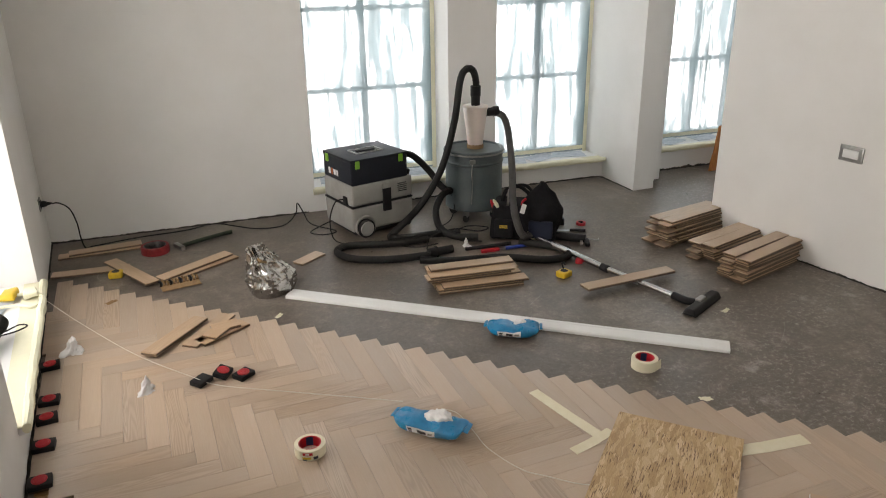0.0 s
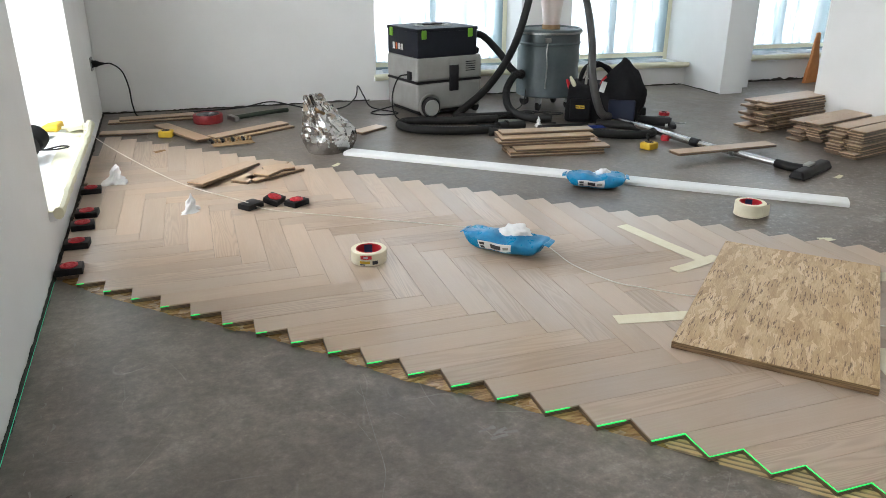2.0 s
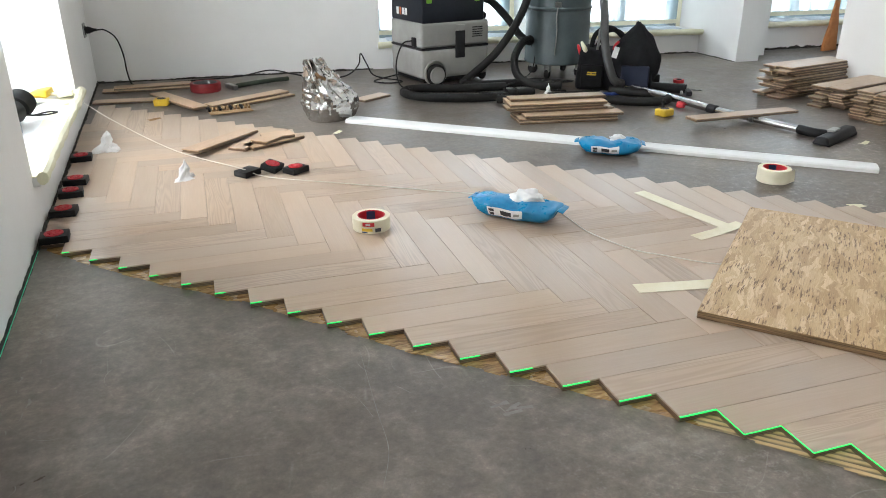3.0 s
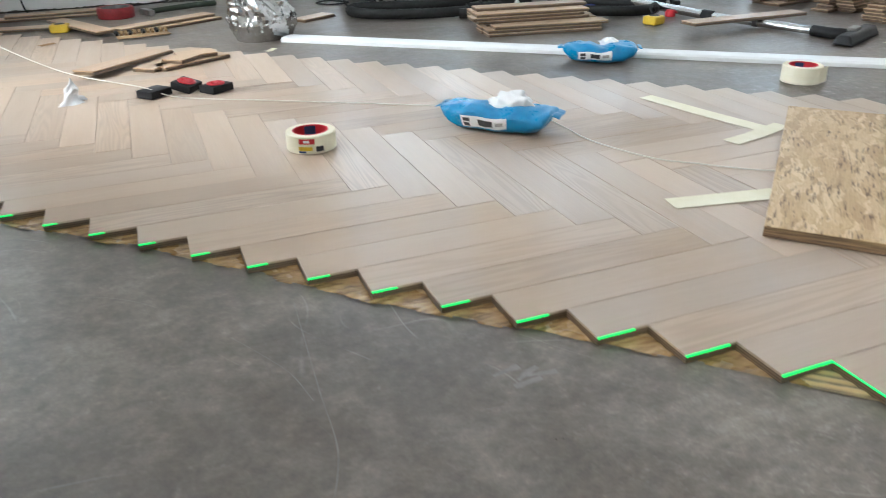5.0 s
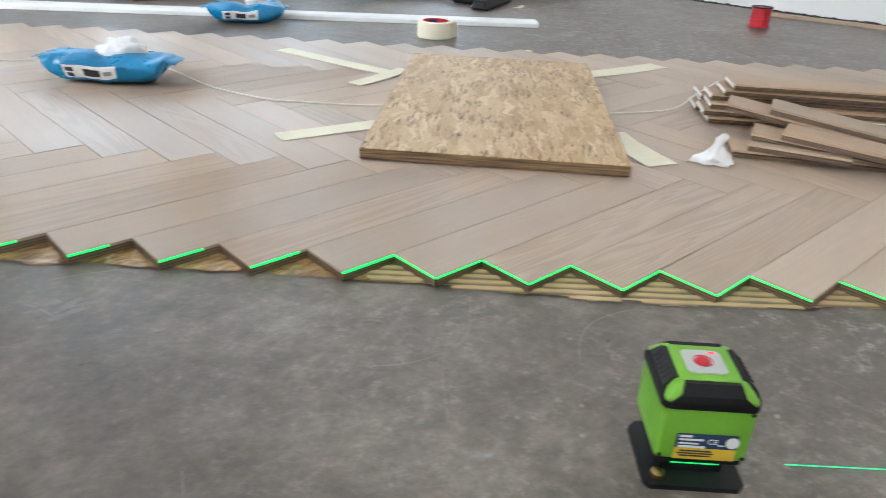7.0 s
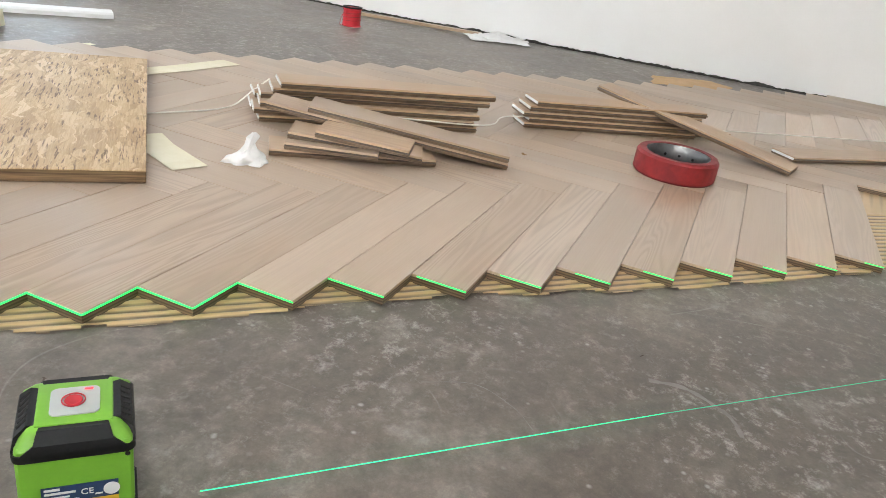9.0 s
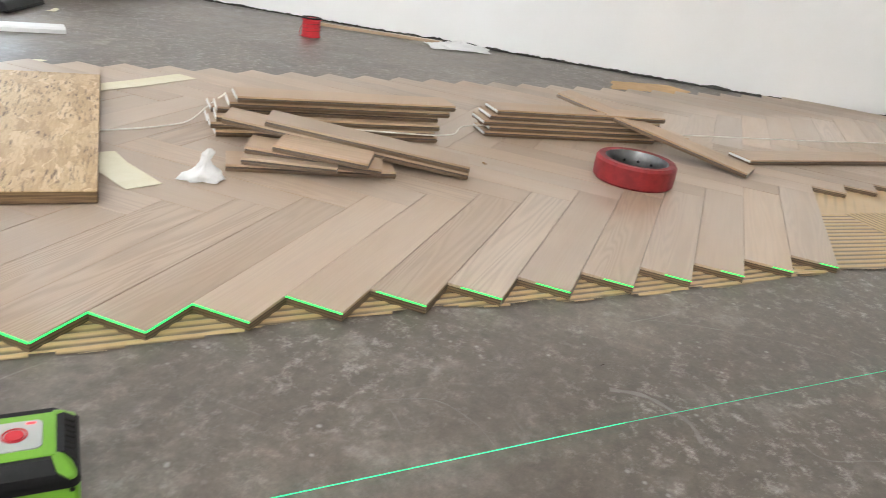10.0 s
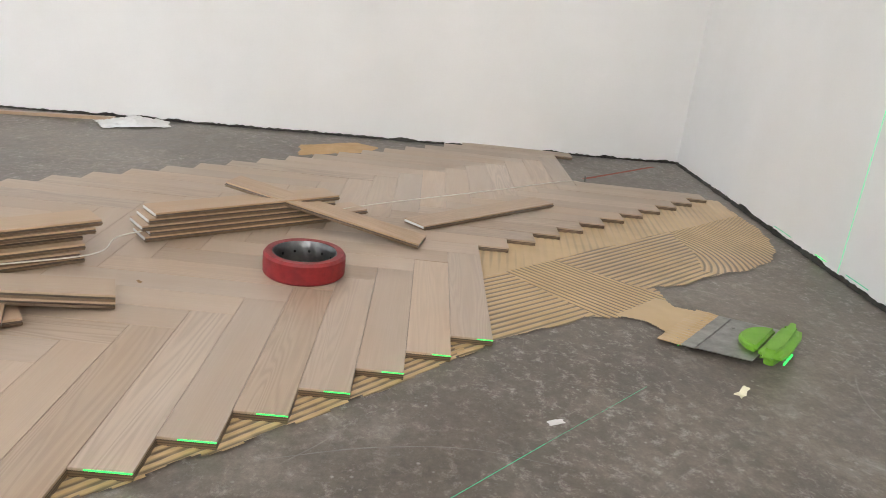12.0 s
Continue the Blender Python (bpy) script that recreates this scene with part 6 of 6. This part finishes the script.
def mark(points, width, label="pale curved scratch in the concrete floor"):
    """A thin worn line in the floor's surface."""
    line = spline([(x, y, 0) for x, y in points], 8)
    bm = bmesh.new()
    prev = None
    for i, c in enumerate(line):
        d = (line[min(i + 1, len(line) - 1)] - line[max(i - 1, 0)]).normalized()
        s = Vector((-d.y, d.x, 0)) * width * (0.4 + abs(noise.noise(c * 40)))
        pair = [bm.verts.new(c - s + Vector((0, 0, 0.0006))), bm.verts.new(c + s + Vector((0, 0, 0.0006)))]
        if prev:
            bm.faces.new((prev[0], prev[1], pair[1], pair[0]))
        prev = pair
    ob = part("floor_scratch", bm, PALE, smooth=0)
    return tagged(ob, label, "floor scratch", kind="structure")


mark([(-0.27, 0.203), (-0.278, 0.08), (-0.285, -0.03), (-0.289, -0.125), (-0.30, -0.175), (-0.325, -0.24)], 0.0009)
mark([(-0.37, 0.14), (-0.335, 0.075), (-0.31, 0.02), (-0.296, -0.044)], 0.0008)
mark([(0.759, -1.05), (0.768, -1.09), (0.75, -1.13), (0.734, -1.147), (0.708, -1.158)], 0.005, "pale smeared streak on the concrete floor")
mark([(0.60, -0.83), (0.63, -0.88), (0.615, -0.93), (0.59, -0.96)], 0.0008)
mark([(0.95, -1.02), (1.0, -1.16), (1.02, -1.30), (1.0, -1.42)], 0.0016)
mark([(1.25, -1.45), (1.22, -1.62), (1.1, -1.82), (0.95, -1.98)], 0.0014)
mark([(0.02, -0.62), (0.06, -0.66), (0.14, -0.68)], 0.0008)
mark([(-0.05, -0.42), (-0.08, -0.5), (-0.07, -0.56)], 0.0008)

rnd = random.Random(21)
for k in range(34):
    v = 0.95 - 0.052 * k + rnd.uniform(-0.012, 0.012)
    u = WEST(v) + 0.075 + rnd.uniform(-0.022, 0.03)
    w = rnd.uniform(0.006, 0.016)
    mark([(u, v), (u + rnd.uniform(-0.004, 0.004), v - w), (u + rnd.uniform(-0.006, 0.006), v - 2 * w)], rnd.uniform(0.0012, 0.0032), "pale dashed scuff on the concrete beside the wall")
for u, v, yaw in ((-0.075, -0.085, 0.2), (-0.05, -0.105, 0.5), (-0.035, -0.10, -0.2), (-0.06, -0.115, 0.1)):
    mark([(u, v), (u + 0.02 * math.cos(yaw), v + 0.02 * math.sin(yaw)), (u + 0.04 * math.cos(yaw), v + 0.035 * math.sin(yaw))], 0.006, "pale smeared streak on the concrete floor")

# ---- the parquet: herringbone planks, each a piece of its own ----
PW, PL, PT = 0.08, 0.48, 0.014
parquet = thing("parquet_floor", "pale oak herringbone parquet, half laid over the concrete", "parquet", kind="structure")


def plank_mesh(x0, x1, width, thick=PT, joint=0.0003, name="plank"):
    """A plank along x with eased top edges; its top lies at z = 0."""
    a, b, w, e = x0 + joint, x1 - joint, width / 2 - joint, 0.0006
    bm = bmesh.new()
    rings = []
    for i, z in ((0.0, -thick), (0.0, -e), (e, 0.0)):
        rings.append([bm.verts.new(c) for c in ((a + i, -w + i, z), (b - i, -w + i, z), (b - i, w - i, z), (a + i, w - i, z))])
    bm.faces.new(rings[0][::-1])
    bm.faces.new(rings[2])
    for p, q in zip(rings, rings[1:]):
        for k in range(4):
            bm.faces.new((p[k], p[(k + 1) % 4], q[(k + 1) % 4], q[k]))
    return finish(name, bm, OAK, 0)


FULL = plank_mesh(-PL / 2, PL / 2, PW)


def lay(cu, cv, along_u, lo, hi):
    """Lays one plank centred at cu, cv; lo and hi cut its ends."""
    data = FULL if lo <= -PL / 2 and hi >= PL / 2 else plank_mesh(max(lo, -PL / 2), min(hi, PL / 2), PW)
    ob = new("plank", data)
    ob.parent = parquet
    rnd = random.Random(round(cu * 1000) * 7 + round(cv * 1000))
    ob.matrix_basis = pose(cu, cv, 0.0155 + rnd.uniform(-0.0003, 0.0003), rnd.uniform(-0.08, 0.08), rnd.uniform(-0.03, 0.03), 0 if along_u else 90)


def clip_u(cu, cv):
    return (WEST(cv) + 0.014 - cu, EAST(cv) - 0.014 - cu)


for i in range(-34, 40):
    for shift, last_u, last_v in ((0, 17, 28), (PL, 28, 30)):
        # planks along u
        cu, cv = PW * i + PL / 2 + shift, -PW * i + PW / 2 + shift
        lo, hi = clip_u(cu, cv)
        if i <= last_u and lo < PL / 2 - 0.02 and hi > -PL / 2 + 0.02 and cv < NORTH(cu) - 0.1:
            lay(cu, cv, True, lo, hi)
        # planks along v
        cu, cv = PW * i + PL + PW / 2 + shift, -PW * i + PL / 2 + shift
        lo, hi = clip_u(cu, cv)
        if i <= last_v and lo < -PW / 4 and hi > PW / 4 and cv < NORTH(cu) - 0.3:
            lay(cu, cv, False, -9, 9)

# ---- laser lines: glowing strips laid in for the level's light on plank edges, floor and walls ----
LX, LY = 0.300, -0.674
laser_line = thing("laser_line", "thin bright green laser line across plank edges, floor and wall", "laser line", kind="structure")


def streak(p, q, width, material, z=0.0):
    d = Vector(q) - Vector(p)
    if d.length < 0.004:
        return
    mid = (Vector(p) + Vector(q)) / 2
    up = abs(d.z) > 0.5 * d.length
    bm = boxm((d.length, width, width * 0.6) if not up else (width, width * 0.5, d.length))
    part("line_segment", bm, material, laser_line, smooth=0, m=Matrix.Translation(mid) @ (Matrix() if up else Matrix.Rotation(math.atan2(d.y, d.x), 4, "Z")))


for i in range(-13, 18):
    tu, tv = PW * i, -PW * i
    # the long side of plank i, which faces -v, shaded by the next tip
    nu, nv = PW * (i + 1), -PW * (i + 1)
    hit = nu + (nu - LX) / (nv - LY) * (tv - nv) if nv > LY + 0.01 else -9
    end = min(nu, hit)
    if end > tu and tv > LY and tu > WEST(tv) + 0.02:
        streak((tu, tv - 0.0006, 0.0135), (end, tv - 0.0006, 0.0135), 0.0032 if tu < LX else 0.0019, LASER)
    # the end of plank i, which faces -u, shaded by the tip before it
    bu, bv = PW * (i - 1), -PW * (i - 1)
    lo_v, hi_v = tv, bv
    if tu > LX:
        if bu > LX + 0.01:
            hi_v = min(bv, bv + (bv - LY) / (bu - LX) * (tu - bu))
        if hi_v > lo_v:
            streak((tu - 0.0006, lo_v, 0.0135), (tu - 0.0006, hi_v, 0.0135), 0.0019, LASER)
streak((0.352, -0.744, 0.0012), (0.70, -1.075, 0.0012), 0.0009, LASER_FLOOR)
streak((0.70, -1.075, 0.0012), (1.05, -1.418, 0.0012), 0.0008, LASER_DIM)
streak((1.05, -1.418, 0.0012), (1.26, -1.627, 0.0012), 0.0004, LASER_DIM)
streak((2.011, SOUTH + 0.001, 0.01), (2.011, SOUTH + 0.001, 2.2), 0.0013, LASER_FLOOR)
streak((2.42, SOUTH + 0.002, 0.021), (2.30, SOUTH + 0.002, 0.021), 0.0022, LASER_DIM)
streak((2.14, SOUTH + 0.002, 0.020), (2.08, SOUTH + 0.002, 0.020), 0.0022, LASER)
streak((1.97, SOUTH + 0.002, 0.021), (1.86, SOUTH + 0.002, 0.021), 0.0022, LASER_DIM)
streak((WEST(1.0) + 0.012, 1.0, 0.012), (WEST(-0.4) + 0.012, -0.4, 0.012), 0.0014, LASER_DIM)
